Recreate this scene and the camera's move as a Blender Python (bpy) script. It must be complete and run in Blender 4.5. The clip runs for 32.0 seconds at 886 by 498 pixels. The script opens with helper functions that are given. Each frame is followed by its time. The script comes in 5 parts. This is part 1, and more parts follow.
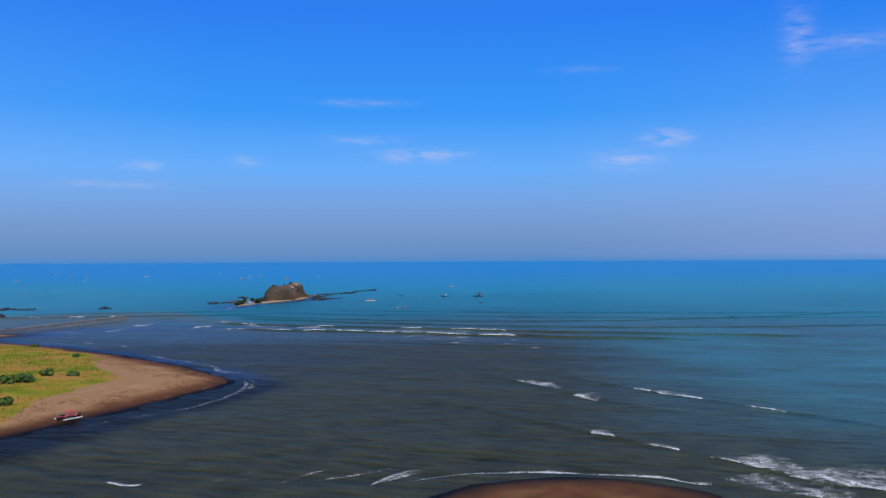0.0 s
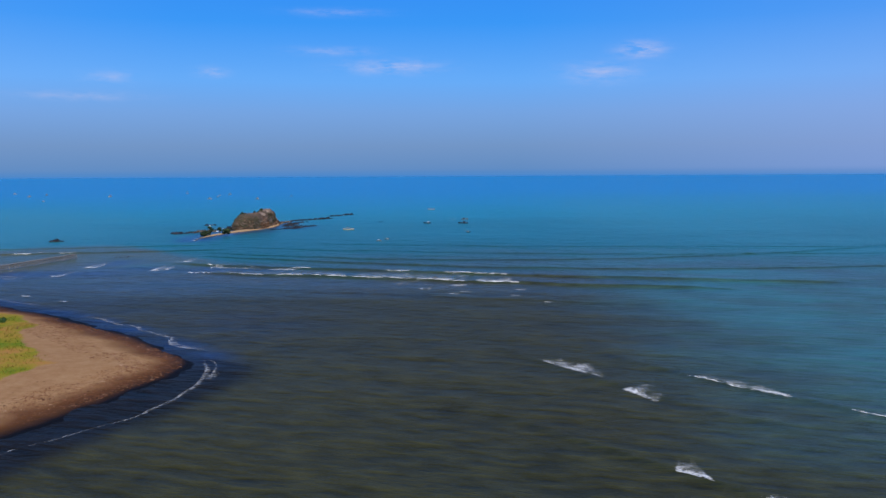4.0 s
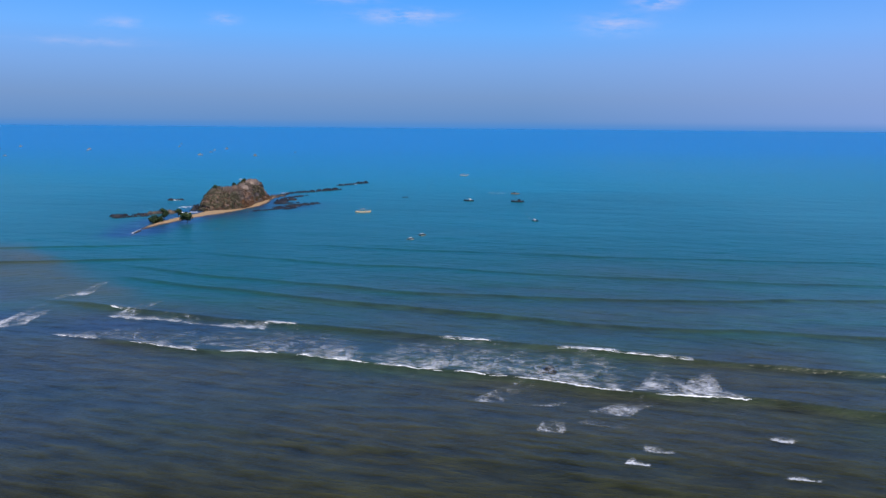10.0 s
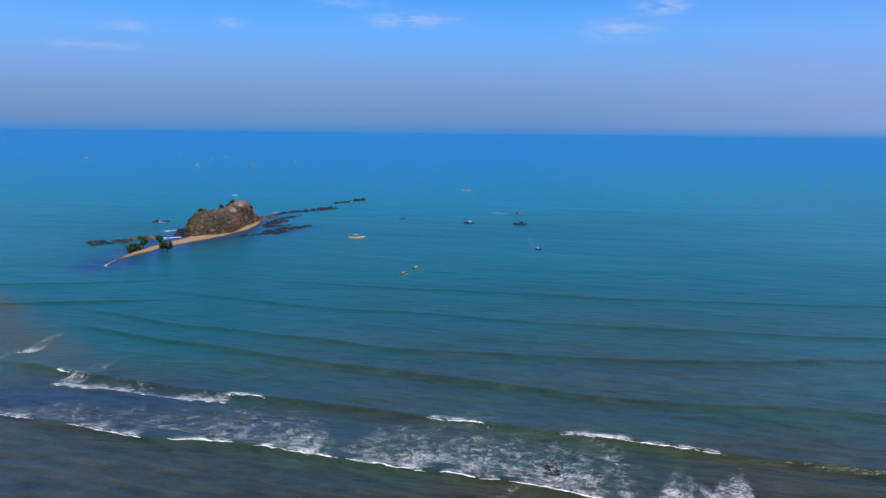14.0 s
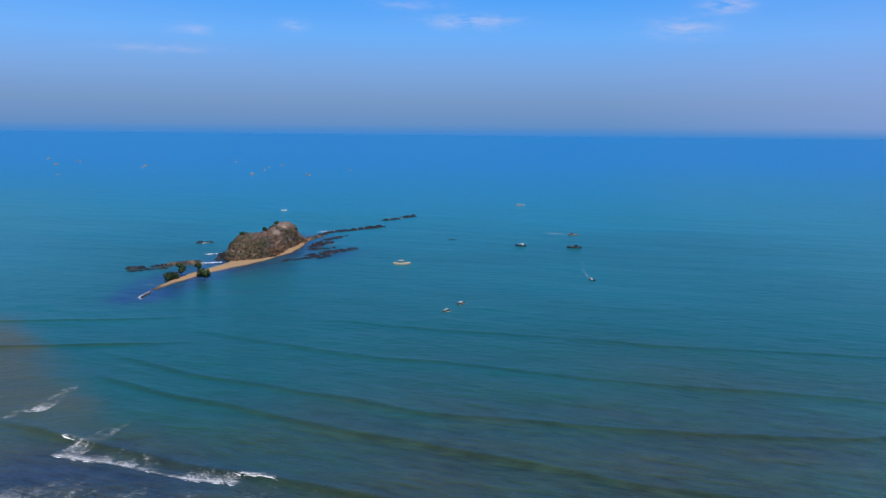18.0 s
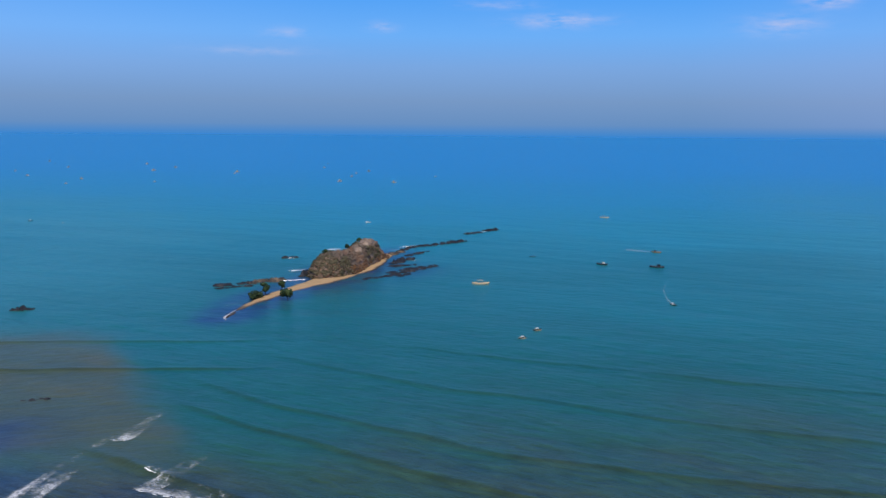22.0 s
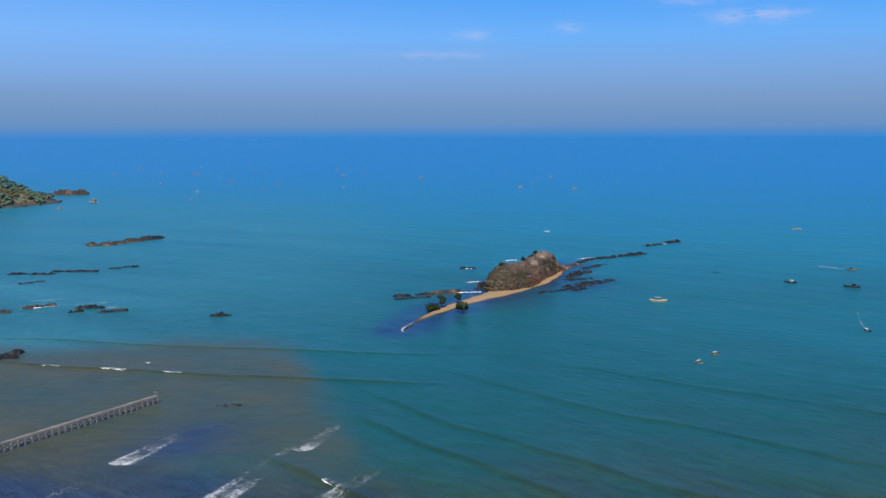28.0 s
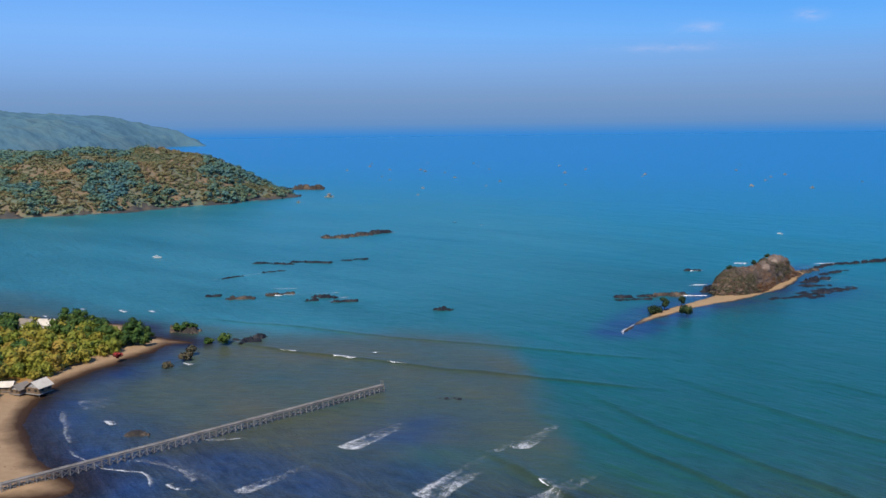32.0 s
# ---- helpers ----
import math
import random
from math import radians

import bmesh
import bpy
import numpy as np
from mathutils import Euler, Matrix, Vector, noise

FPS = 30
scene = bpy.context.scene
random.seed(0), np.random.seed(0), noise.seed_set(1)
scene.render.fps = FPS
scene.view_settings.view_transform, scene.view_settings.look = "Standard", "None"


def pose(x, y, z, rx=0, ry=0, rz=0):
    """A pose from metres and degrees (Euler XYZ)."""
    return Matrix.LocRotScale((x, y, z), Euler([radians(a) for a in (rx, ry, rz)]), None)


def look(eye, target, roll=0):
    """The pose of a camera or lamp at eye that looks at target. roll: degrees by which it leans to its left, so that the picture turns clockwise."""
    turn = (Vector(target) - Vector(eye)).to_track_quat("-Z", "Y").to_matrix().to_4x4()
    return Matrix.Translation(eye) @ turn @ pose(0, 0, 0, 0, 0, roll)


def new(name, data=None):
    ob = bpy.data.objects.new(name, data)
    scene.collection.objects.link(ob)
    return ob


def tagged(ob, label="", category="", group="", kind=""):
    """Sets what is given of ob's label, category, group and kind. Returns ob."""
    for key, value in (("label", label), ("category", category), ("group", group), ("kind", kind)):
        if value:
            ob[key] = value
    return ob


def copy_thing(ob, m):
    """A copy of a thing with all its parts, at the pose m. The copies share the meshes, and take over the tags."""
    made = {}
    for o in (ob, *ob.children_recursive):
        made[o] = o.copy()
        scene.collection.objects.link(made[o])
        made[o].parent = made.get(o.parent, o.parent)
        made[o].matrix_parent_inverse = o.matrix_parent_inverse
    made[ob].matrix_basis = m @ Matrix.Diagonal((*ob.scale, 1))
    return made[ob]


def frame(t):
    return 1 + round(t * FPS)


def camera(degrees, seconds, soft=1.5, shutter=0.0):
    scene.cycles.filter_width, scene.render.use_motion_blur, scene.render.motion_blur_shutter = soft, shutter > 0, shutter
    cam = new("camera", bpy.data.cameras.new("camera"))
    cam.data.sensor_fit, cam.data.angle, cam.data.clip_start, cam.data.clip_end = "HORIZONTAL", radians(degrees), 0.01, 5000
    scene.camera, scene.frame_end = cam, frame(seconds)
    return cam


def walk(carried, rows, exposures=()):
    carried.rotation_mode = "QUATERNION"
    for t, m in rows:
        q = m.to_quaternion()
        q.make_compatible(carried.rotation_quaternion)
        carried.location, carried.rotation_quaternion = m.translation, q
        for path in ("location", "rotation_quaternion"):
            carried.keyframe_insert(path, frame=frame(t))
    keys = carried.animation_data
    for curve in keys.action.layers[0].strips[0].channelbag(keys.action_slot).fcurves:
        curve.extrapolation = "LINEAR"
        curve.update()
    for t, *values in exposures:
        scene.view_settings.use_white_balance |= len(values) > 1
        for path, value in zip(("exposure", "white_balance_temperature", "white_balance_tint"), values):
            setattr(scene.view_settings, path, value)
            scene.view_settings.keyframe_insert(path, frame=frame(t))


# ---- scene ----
# ---- camera ----
# seconds, place in metres, then turn to the left, tilt and lean in degrees
PATH = [
    (0, 12.7, -6.5, 27.5, 0.92, 0.49, -0.28),
    (0.5, 12.3, -2.4, 28.5, 0.72, 0.53, -0.24),
    (1, 11.9, 1.7, 29.5, 0.50, 0.53, -0.21),
    (1.5, 11.5, 6.1, 30.5, 0.14, 0.51, -0.21),
    (2, 11.0, 10.7, 31.3, -0.15, 0.50, -0.21),
    (2.5, 10.4, 15.6, 32.1, -0.33, 0.49, -0.23),
    (3, 9.5, 20.8, 32.5, -0.38, 0.44, -0.25),
    (3.2, 9.0, 22.7, 32.6, -0.41, 0.44, -0.26),
    (3.5, 8.2, 25.6, 34.8, -0.46, -3.63, -0.26),
    (5.5, -5.1, 79.8, 31.5, -2.25, -6.01, -0.25),
    (6, -6.4, 92.8, 31.7, -2.29, -6.25, 0.03),
    (6.5, -8.1, 103.5, 31.7, -2.50, -6.50, 0.28),
    (7, -9.8, 114.7, 31.7, -2.43, -6.64, 0.53),
    (7.5, -11.9, 132.5, 32.6, -2.07, -7.13, 0.62),
    (8, -12.3, 151.0, 34.8, -2.10, -7.68, 0.52),
    (8.5, -11.4, 168.5, 35.6, -1.95, -8.00, 0.44),
    (9, -10.3, 179.5, 36.1, -1.58, -8.07, 0.40),
    (9.5, -9.8, 185.0, 36.8, -0.72, -8.04, 0.42),
    (10, -10.1, 187.6, 37.6, -0.20, -7.99, 0.52),
    (10.5, -10.8, 191.5, 38.2, -0.21, -7.96, 0.67),
    (11, -11.4, 194.5, 38.8, -0.19, -7.88, 0.82),
    (11.5, -10.5, 196.8, 39.6, -0.11, -7.86, 0.80),
    (12, -9.6, 199.3, 40.6, -0.03, -7.81, 0.78),
    (12.5, -8.8, 201.9, 41.4, 0.05, -7.79, 0.75),
    (13, -8.0, 204.6, 42.1, 0.12, -7.76, 0.71),
    (13.5, -7.6, 207.1, 43.0, 0.11, -7.76, 0.68),
    (14, -7.3, 209.6, 44.1, 0.12, -7.75, 0.66),
    (14.5, -7.0, 212.0, 45.1, 0.20, -7.74, 0.66),
    (15, -6.5, 214.4, 46.2, 0.41, -7.72, 0.67),
    (15.5, -6.0, 216.8, 47.3, 0.57, -7.71, 0.67),
    (17.5, -4.4, 225.7, 51.1, 3.10, -7.66, 0.64),
    (18, -3.9, 226.7, 51.6, 3.84, -7.71, 0.60),
    (18.5, -3.4, 227.4, 52.3, 4.30, -7.69, 0.56),
    (19, -2.9, 227.9, 53.0, 4.59, -7.67, 0.54),
    (19.5, -2.6, 228.2, 53.8, 5.38, -7.71, 0.50),
    (20, -2.3, 228.2, 54.7, 5.49, -7.71, 0.48),
    (20.5, -2.0, 228.1, 55.8, 5.54, -7.73, 0.48),
    (21, -1.8, 227.8, 56.9, 5.71, -7.72, 0.49),
    (21.5, -1.6, 227.4, 58.1, 6.98, -7.73, 0.47),
    (22, -1.2, 226.8, 59.2, 9.35, -7.75, 0.46),
    (22.5, -0.7, 226.2, 60.2, 11.68, -7.76, 0.45),
    (23, -0.1, 225.9, 61.3, 13.07, -7.77, 0.42),
    (23.5, 0.3, 225.9, 62.2, 13.51, -7.77, 0.39),
    (24, 0.6, 225.9, 62.8, 13.54, -7.76, 0.37),
    (24.5, 1.0, 225.9, 63.1, 14.49, -7.75, 0.34),
    (25, 1.3, 225.7, 63.4, 16.04, -7.74, 0.29),
    (25.5, 1.5, 225.6, 63.6, 16.75, -7.71, 0.24),
    (27.5, 1.4, 225.9, 64.0, 19.67, -7.70, -0.10),
    (28, 1.5, 225.9, 64.2, 20.89, -7.68, -0.20),
    (28.5, 1.6, 225.9, 64.4, 22.39, -7.71, -0.31),
    (29, 1.5, 225.9, 64.5, 23.97, -7.71, -0.39),
    (29.5, 1.4, 225.8, 64.6, 25.74, -7.72, -0.46),
    (30, 1.3, 225.6, 64.5, 27.58, -7.70, -0.47),
    (30.5, 1.1, 225.6, 64.5, 29.40, -7.71, -0.50),
    (31, 0.7, 225.6, 64.4, 31.16, -7.73, -0.59),
    (31.5, 0.6, 225.7, 64.5, 32.95, -7.75, -0.66),
    (32, 0.9, 225.8, 65.0, 34.78, -7.81, -0.68),
]
cam = camera(52.0, 32.0, soft=1.5)
walk(cam, [(t, pose(x, y, z, 90 + tilt, 0, turn) @ pose(0, 0, 0, 0, 0, lean)) for t, x, y, z, turn, tilt, lean in PATH],
     exposures=[(0.0, 0.06, 6550, 10), (3.2, 0.03, 6550, 10), (5.8, 0.07, 6600, 12), (8.0, 0.06, 6600, 12), (9.5, 0.14, 6600, 12), (13.0, 0.13, 6650, 11), (20.0, 0.09, 6850, 10),
                (32.0, 0.14, 6950, 9)])

# ---- world and sun ----
SUN_ELEVATION, SUN_TURN = 50.0, 162.0   # compass degrees, clockwise from +y


def nodes_of(material):
    material.use_nodes = True
    tree = material.node_tree
    tree.nodes.clear()
    return tree, tree.nodes, tree.links


def node(tree, kind, **settings):
    n = tree.nodes.new(kind)
    for key, value in settings.items():
        if key == "inputs":
            for name, v in value.items():
                n.inputs[name].default_value = v
        elif key == "operation":
            n.operation = value
        elif key == "blend":
            n.blend_type = value
        elif key == "data":
            n.data_type = value
        elif key == "attribute":
            n.attribute_name = value
    return n


def ramp(tree, stops, source=None):
    n = tree.nodes.new("ShaderNodeValToRGB")
    e = n.color_ramp.elements
    while len(e) < len(stops):
        e.new(0.5)
    for el, (at, colour) in zip(e, stops):
        el.position = at
        el.color = (*colour, 1) if len(colour) == 3 else colour
    if source:
        tree.links.new(source, n.inputs[0])
    return n


def maths(tree, operation, a, b=None, c=None, clamp=False):
    n = tree.nodes.new("ShaderNodeMath")
    n.operation, n.use_clamp = operation, clamp
    for i, v in enumerate((a, b, c)):
        if v is None:
            continue
        if isinstance(v, (int, float)):
            n.inputs[i].default_value = v
        else:
            tree.links.new(v, n.inputs[i])
    return n.outputs[0]


def mix(tree, fac, a, b, blend="MIX"):
    n = tree.nodes.new("ShaderNodeMixRGB")
    n.blend_type = blend
    for i, v in enumerate((fac, a, b)):
        if isinstance(v, (int, float)):
            n.inputs[i].default_value = v
        elif isinstance(v, tuple):
            n.inputs[i].default_value = (*v, 1)
        else:
            tree.links.new(v, n.inputs[i])
    return n.outputs[0]


def make_world():
    world = bpy.data.worlds.new("sky")
    scene.world = world
    world.use_nodes = True
    tree = world.node_tree
    tree.nodes.clear()
    geo = tree.nodes.new("ShaderNodeTexCoord")
    sep = tree.nodes.new("ShaderNodeSeparateXYZ")
    tree.links.new(geo.outputs["Generated"], sep.inputs[0])
    x, y, z = sep.outputs
    elev = maths(tree, "MULTIPLY", maths(tree, "ARCSINE", z), 180 / math.pi)
    azim = maths(tree, "MULTIPLY", maths(tree, "ARCTAN2", maths(tree, "MULTIPLY", x, -1.0), y), 180 / math.pi)
    # clear sky over a belt of sea haze
    scaled = maths(tree, "DIVIDE", maths(tree, "ADD", elev, 1.0), 91.0, clamp=True)
    at = lambda d: (d + 1.0) / 91.0
    clear = ramp(tree, [
        (0.0, (0.018, 0.230, 0.69)), (at(-0.66), (0.022, 0.235, 0.69)), (at(-0.38), (0.055, 0.250, 0.65)), (at(0.12), (0.122, 0.278, 0.585)),
        (at(1.5), (0.150, 0.300, 0.60)), (at(3.5), (0.150, 0.355, 0.78)), (at(5.5), (0.105, 0.400, 0.98)),
        (at(9.0), (0.012, 0.295, 0.96)), (at(15.0), (0.005, 0.195, 0.90)), (at(32.0), (0.030, 0.170, 0.55)), (1.0, (0.040, 0.110, 0.28))], scaled)
    # paler towards the sun's side of the haze
    side = maths(tree, "MULTIPLY_ADD", azim, -1 / 46.0, -0.12, clamp=True)
    low = maths(tree, "MULTIPLY_ADD", elev, -1 / 14.0, 1.0, clamp=True)
    above = maths(tree, "MULTIPLY_ADD", elev, 1.6, 0.75, clamp=True)
    pale = mix(tree, maths(tree, "MULTIPLY", maths(tree, "MULTIPLY", side, low), above), clear.outputs[0], (0.30, 0.42, 0.86))
    hazy = maths(tree, "MULTIPLY", maths(tree, "MULTIPLY_ADD", azim, 1 / 36.0, -0.42, clamp=True), maths(tree, "MULTIPLY_ADD", elev, -1 / 16.0, 1.0, clamp=True))
    raised = maths(tree, "MULTIPLY_ADD", elev, 1 / 3.5, -0.6, clamp=True)
    pale = mix(tree, maths(tree, "MULTIPLY", maths(tree, "MULTIPLY", hazy, raised), 0.7), pale, (0.24, 0.47, 0.98))
    # thin wisps of cloud: turn to the left, height, half length, half thickness, strength
    coords = tree.nodes.new("ShaderNodeCombineXYZ")
    tree.links.new(maths(tree, "MULTIPLY", azim, 0.55), coords.inputs[0])
    tree.links.new(maths(tree, "MULTIPLY", elev, 2.2), coords.inputs[1])
    grain = tree.nodes.new("ShaderNodeTexNoise")
    grain.inputs["Scale"].default_value, grain.inputs["Detail"].default_value = 1.1, 6
    grain.inputs["Roughness"].default_value = 0.62
    tree.links.new(coords.outputs[0], grain.inputs[0])
    rag = maths(tree, "MULTIPLY_ADD", grain.outputs[0], 3.2, -1.15, clamp=True)
    total = None
    for a, e, w, h, k in [(-13.0, 7.2, 1.2, 0.42, 0.75), (-10.6, 5.9, 2.0, 0.55, 0.45), (2.4, 6.35, 2.5, 0.38, 0.62),
                          (6.0, 7.3, 2.2, 0.25, 0.30), (13.2, 5.95, 0.8, 0.28, 0.50), (19.0, 5.5, 1.3, 0.35, 0.30), (20.9, 4.4, 3.2, 0.26, 0.25),
                          (-20.5, 12.8, 0.8, 1.6, 0.40), (-23.5, 12.1, 2.4, 0.5, 0.35), (5.8, 9.6, 2.4, 0.22, 0.3), (-8.0, 11.5, 1.8, 0.2, 0.18)]:
        dx = maths(tree, "DIVIDE", maths(tree, "SUBTRACT", azim, a), w)
        dy = maths(tree, "DIVIDE", maths(tree, "SUBTRACT", elev, e), h)
        d2 = maths(tree, "ADD", maths(tree, "MULTIPLY", dx, dx), maths(tree, "MULTIPLY", dy, dy))
        g = maths(tree, "MULTIPLY", maths(tree, "EXPONENT", maths(tree, "MULTIPLY", d2, -1.0)), k)
        total = g if total is None else maths(tree, "ADD", total, g)
    cloud = maths(tree, "MULTIPLY", total, rag, clamp=True)
    sky = mix(tree, cloud, pale, (0.62, 0.60, 0.82))
    nishita = tree.nodes.new("ShaderNodeTexSky")
    nishita.sky_type, nishita.sun_disc = "NISHITA", False
    nishita.sun_elevation, nishita.sun_rotation = radians(SUN_ELEVATION), radians(SUN_TURN)
    nishita.dust_density, nishita.ozone_density = 2.0, 2.0
    own = mix(tree, 1.0, nishita.outputs[0], (0.09, 0.09, 0.09), "MULTIPLY")
    both = mix(tree, 0.12, sky, own)
    back = tree.nodes.new("ShaderNodeBackground")
    back.inputs[1].default_value = 1.0
    tree.links.new(both, back.inputs[0])
    out = tree.nodes.new("ShaderNodeOutputWorld")
    tree.links.new(back.outputs[0], out.inputs[0])


make_world()
sun = new("sun", bpy.data.lights.new("sun", "SUN"))
sun.data.energy, sun.data.angle, sun.data.color = 4.2, radians(0.5), (1.0, 0.93, 0.82)
a, e = radians(SUN_TURN), radians(SUN_ELEVATION)
sun.matrix_world = look((0, 0, 0), (-math.sin(a) * math.cos(e), -math.cos(a) * math.cos(e), -math.sin(e)))


# ---- materials ----
def surface(name, colours, scale=1.0, fine=8.0, rough=0.85, bump=0.3, bump_scale=None, metal=0.0, spec=0.3, own=0.0, stretch=(1, 1, 1)):
    """Colours blended by a broad and a fine noise in world metres; own: how far each object differs from its kin."""
    m = bpy.data.materials.new(name)
    tree, _, links = nodes_of(m)
    pos = tree.nodes.new("ShaderNodeNewGeometry")
    mapping = tree.nodes.new("ShaderNodeMapping")
    mapping.inputs["Scale"].default_value = stretch
    links.new(pos.outputs["Position"], mapping.inputs[0])
    broad, small = tree.nodes.new("ShaderNodeTexNoise"), tree.nodes.new("ShaderNodeTexNoise")
    for n, s in ((broad, scale), (small, fine)):
        n.inputs["Scale"].default_value, n.inputs["Detail"].default_value = s, 5
        links.new(mapping.outputs[0], n.inputs[0])
    both = maths(tree, "ADD", maths(tree, "MULTIPLY", broad.outputs[0], 0.62), maths(tree, "MULTIPLY", small.outputs[0], 0.38))
    wide = maths(tree, "MULTIPLY_ADD", both, 2.6, -0.8, clamp=True)
    if own:
        info = tree.nodes.new("ShaderNodeObjectInfo")
        wide = maths(tree, "ADD", wide, maths(tree, "MULTIPLY_ADD", info.outputs["Random"], own, -own / 2), clamp=True)
    col = ramp(tree, [(i / max(1, len(colours) - 1), c) for i, c in enumerate(colours)], wide)
    bsdf = tree.nodes.new("ShaderNodeBsdfPrincipled")
    bsdf.inputs["Roughness"].default_value, bsdf.inputs["Metallic"].default_value = rough, metal
    bsdf.inputs["Specular IOR Level"].default_value = spec
    links.new(col.outputs[0], bsdf.inputs["Base Color"])
    if bump:
        b = tree.nodes.new("ShaderNodeBump")
        b.inputs["Strength"].default_value, b.inputs["Distance"].default_value = bump, 0.3 / (bump_scale or fine)
        links.new(small.outputs[0], b.inputs["Height"])
        links.new(b.outputs[0], bsdf.inputs["Normal"])
    out = tree.nodes.new("ShaderNodeOutputMaterial")
    links.new(bsdf.outputs[0], out.inputs[0])
    return m


def sea_material():
    m = bpy.data.materials.new("sea_water")
    tree, _, links = nodes_of(m)
    geo = tree.nodes.new("ShaderNodeNewGeometry")
    sep = tree.nodes.new("ShaderNodeSeparateXYZ")
    links.new(geo.outputs["Position"], sep.inputs[0])
    x, y, z = sep.outputs

    def noisy(scale, detail, stretch, turn=0.0, rough=0.55):
        mp = tree.nodes.new("ShaderNodeMapping")
        mp.vector_type = "TEXTURE"
        mp.inputs["Scale"].default_value, mp.inputs["Rotation"].default_value = [1 / v for v in stretch], (0, 0, radians(turn))
        links.new(geo.outputs["Position"], mp.inputs[0])
        n = tree.nodes.new("ShaderNodeTexNoise")
        n.inputs["Scale"].default_value, n.inputs["Detail"].default_value, n.inputs["Roughness"].default_value = scale, detail, rough
        links.new(mp.outputs[0], n.inputs[0])
        return n.outputs[0]

    turbid = node(tree, "ShaderNodeAttribute", attribute="silt").outputs["Fac"]
    bay = node(tree, "ShaderNodeAttribute", attribute="bay").outputs["Fac"]
    shallow = node(tree, "ShaderNodeAttribute", attribute="shallow").outputs["Fac"]
    # open water turns from teal over the bank to blue over deep water
    depth = maths(tree, "DIVIDE", maths(tree, "SUBTRACT", y, 300.0), 1500.0, clamp=True)
    clouds = noisy(0.006, 4, (1, 2.2, 1), -12)
    depth = maths(tree, "ADD", depth, maths(tree, "MULTIPLY_ADD", clouds, 0.22, -0.11), clamp=True)
    open_water = ramp(tree, [(0.0, (0.022, 0.062, 0.030)), (0.08, (0.007, 0.083, 0.078)), (0.18, (0.005, 0.114, 0.130)), (0.30, (0.004, 0.160, 0.215)),
                             (0.42, (0.003, 0.164, 0.280)), (0.7, (0.003, 0.158, 0.350)), (1.0, (0.003, 0.158, 0.365))], depth)
    # silt veils, with the offshore haze painted as paler water
    milky = node(tree, "ShaderNodeAttribute", attribute="milky").outputs["Fac"]
    veil = maths(tree, "MULTIPLY", milky, maths(tree, "MULTIPLY_ADD", noisy(0.012, 4, (0.6, 2.0, 1), -6), 2.4, -0.55, clamp=True))
    open_col = mix(tree, veil, open_water.outputs[0], (0.027, 0.180, 0.215))
    plume = noisy(0.035, 5, (1, 1.6, 1), -20)
    edge = maths(tree, "MULTIPLY_ADD", plume, 1.5, -0.75)
    t = maths(tree, "ADD", turbid, maths(tree, "MULTIPLY", edge, maths(tree, "MULTIPLY", turbid, maths(tree, "SUBTRACT", 1.0, turbid))), clamp=True)
    t = maths(tree, "ADD", t, maths(tree, "MULTIPLY", maths(tree, "MULTIPLY", t, maths(tree, "SUBTRACT", 1.0, t)), maths(tree, "MULTIPLY", edge, 2.2)), clamp=True)
    silty = ramp(tree, [(0.30, (0.031, 0.042, 0.038)), (0.5, (0.041, 0.042, 0.030)), (0.70, (0.047, 0.043, 0.026))], noisy(0.03, 4, (1, 2.0, 1), -16))
    river = maths(tree, "DIVIDE", maths(tree, "SUBTRACT", 322.0, y), 48.0, clamp=True)
    brown = mix(tree, maths(tree, "MULTIPLY", river, 0.9), silty.outputs[0], (0.032, 0.0275, 0.0125))
    col = mix(tree, maths(tree, "MULTIPLY", t, 0.88), open_col, brown)
    b = maths(tree, "ADD", bay, maths(tree, "MULTIPLY", maths(tree, "MULTIPLY", bay, maths(tree, "SUBTRACT", 1.0, bay)), maths(tree, "MULTIPLY", edge, 3.0)), clamp=True)
    grey = ramp(tree, [(0.3, (0.042, 0.074, 0.066)), (0.5, (0.059, 0.078, 0.056)), (0.68, (0.076, 0.080, 0.048))], noisy(0.022, 3, (1, 1.6, 1), 12))
    col = mix(tree, maths(tree, "MULTIPLY", b, 0.94), col, grey.outputs[0])
    # blue of the reflected sky near shore, mixed into the base colour
    wash = maths(tree, "MULTIPLY", shallow, maths(tree, "MULTIPLY_ADD", noisy(0.05, 4, (1, 1.8, 1), 20), 1.9, -0.25, clamp=True), clamp=True)
    col = mix(tree, wash, col, (0.013, 0.038, 0.118))
    strand = node(tree, "ShaderNodeAttribute", attribute="strand").outputs["Fac"]
    col = mix(tree, strand, col, mix(tree, maths(tree, "DIVIDE", maths(tree, "SUBTRACT", y, 285.0), 20.0, clamp=True), (0.006, 0.005, 0.006), (0.022, 0.017, 0.016)))
    # shade on the fronts of the swell, put into the water colour
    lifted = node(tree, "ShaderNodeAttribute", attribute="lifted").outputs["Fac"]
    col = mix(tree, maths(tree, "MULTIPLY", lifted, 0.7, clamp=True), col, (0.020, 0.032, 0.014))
    # chop: long low swell, wind ripples, fine glitter; crests painted lit, troughs shaded
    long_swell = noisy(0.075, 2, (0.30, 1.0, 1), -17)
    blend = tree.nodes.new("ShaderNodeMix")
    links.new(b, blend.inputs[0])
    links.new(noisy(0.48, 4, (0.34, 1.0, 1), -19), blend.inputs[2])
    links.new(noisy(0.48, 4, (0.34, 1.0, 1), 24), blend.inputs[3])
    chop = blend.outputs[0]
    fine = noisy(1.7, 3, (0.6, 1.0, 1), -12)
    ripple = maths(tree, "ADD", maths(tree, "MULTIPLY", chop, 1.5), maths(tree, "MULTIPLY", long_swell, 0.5))
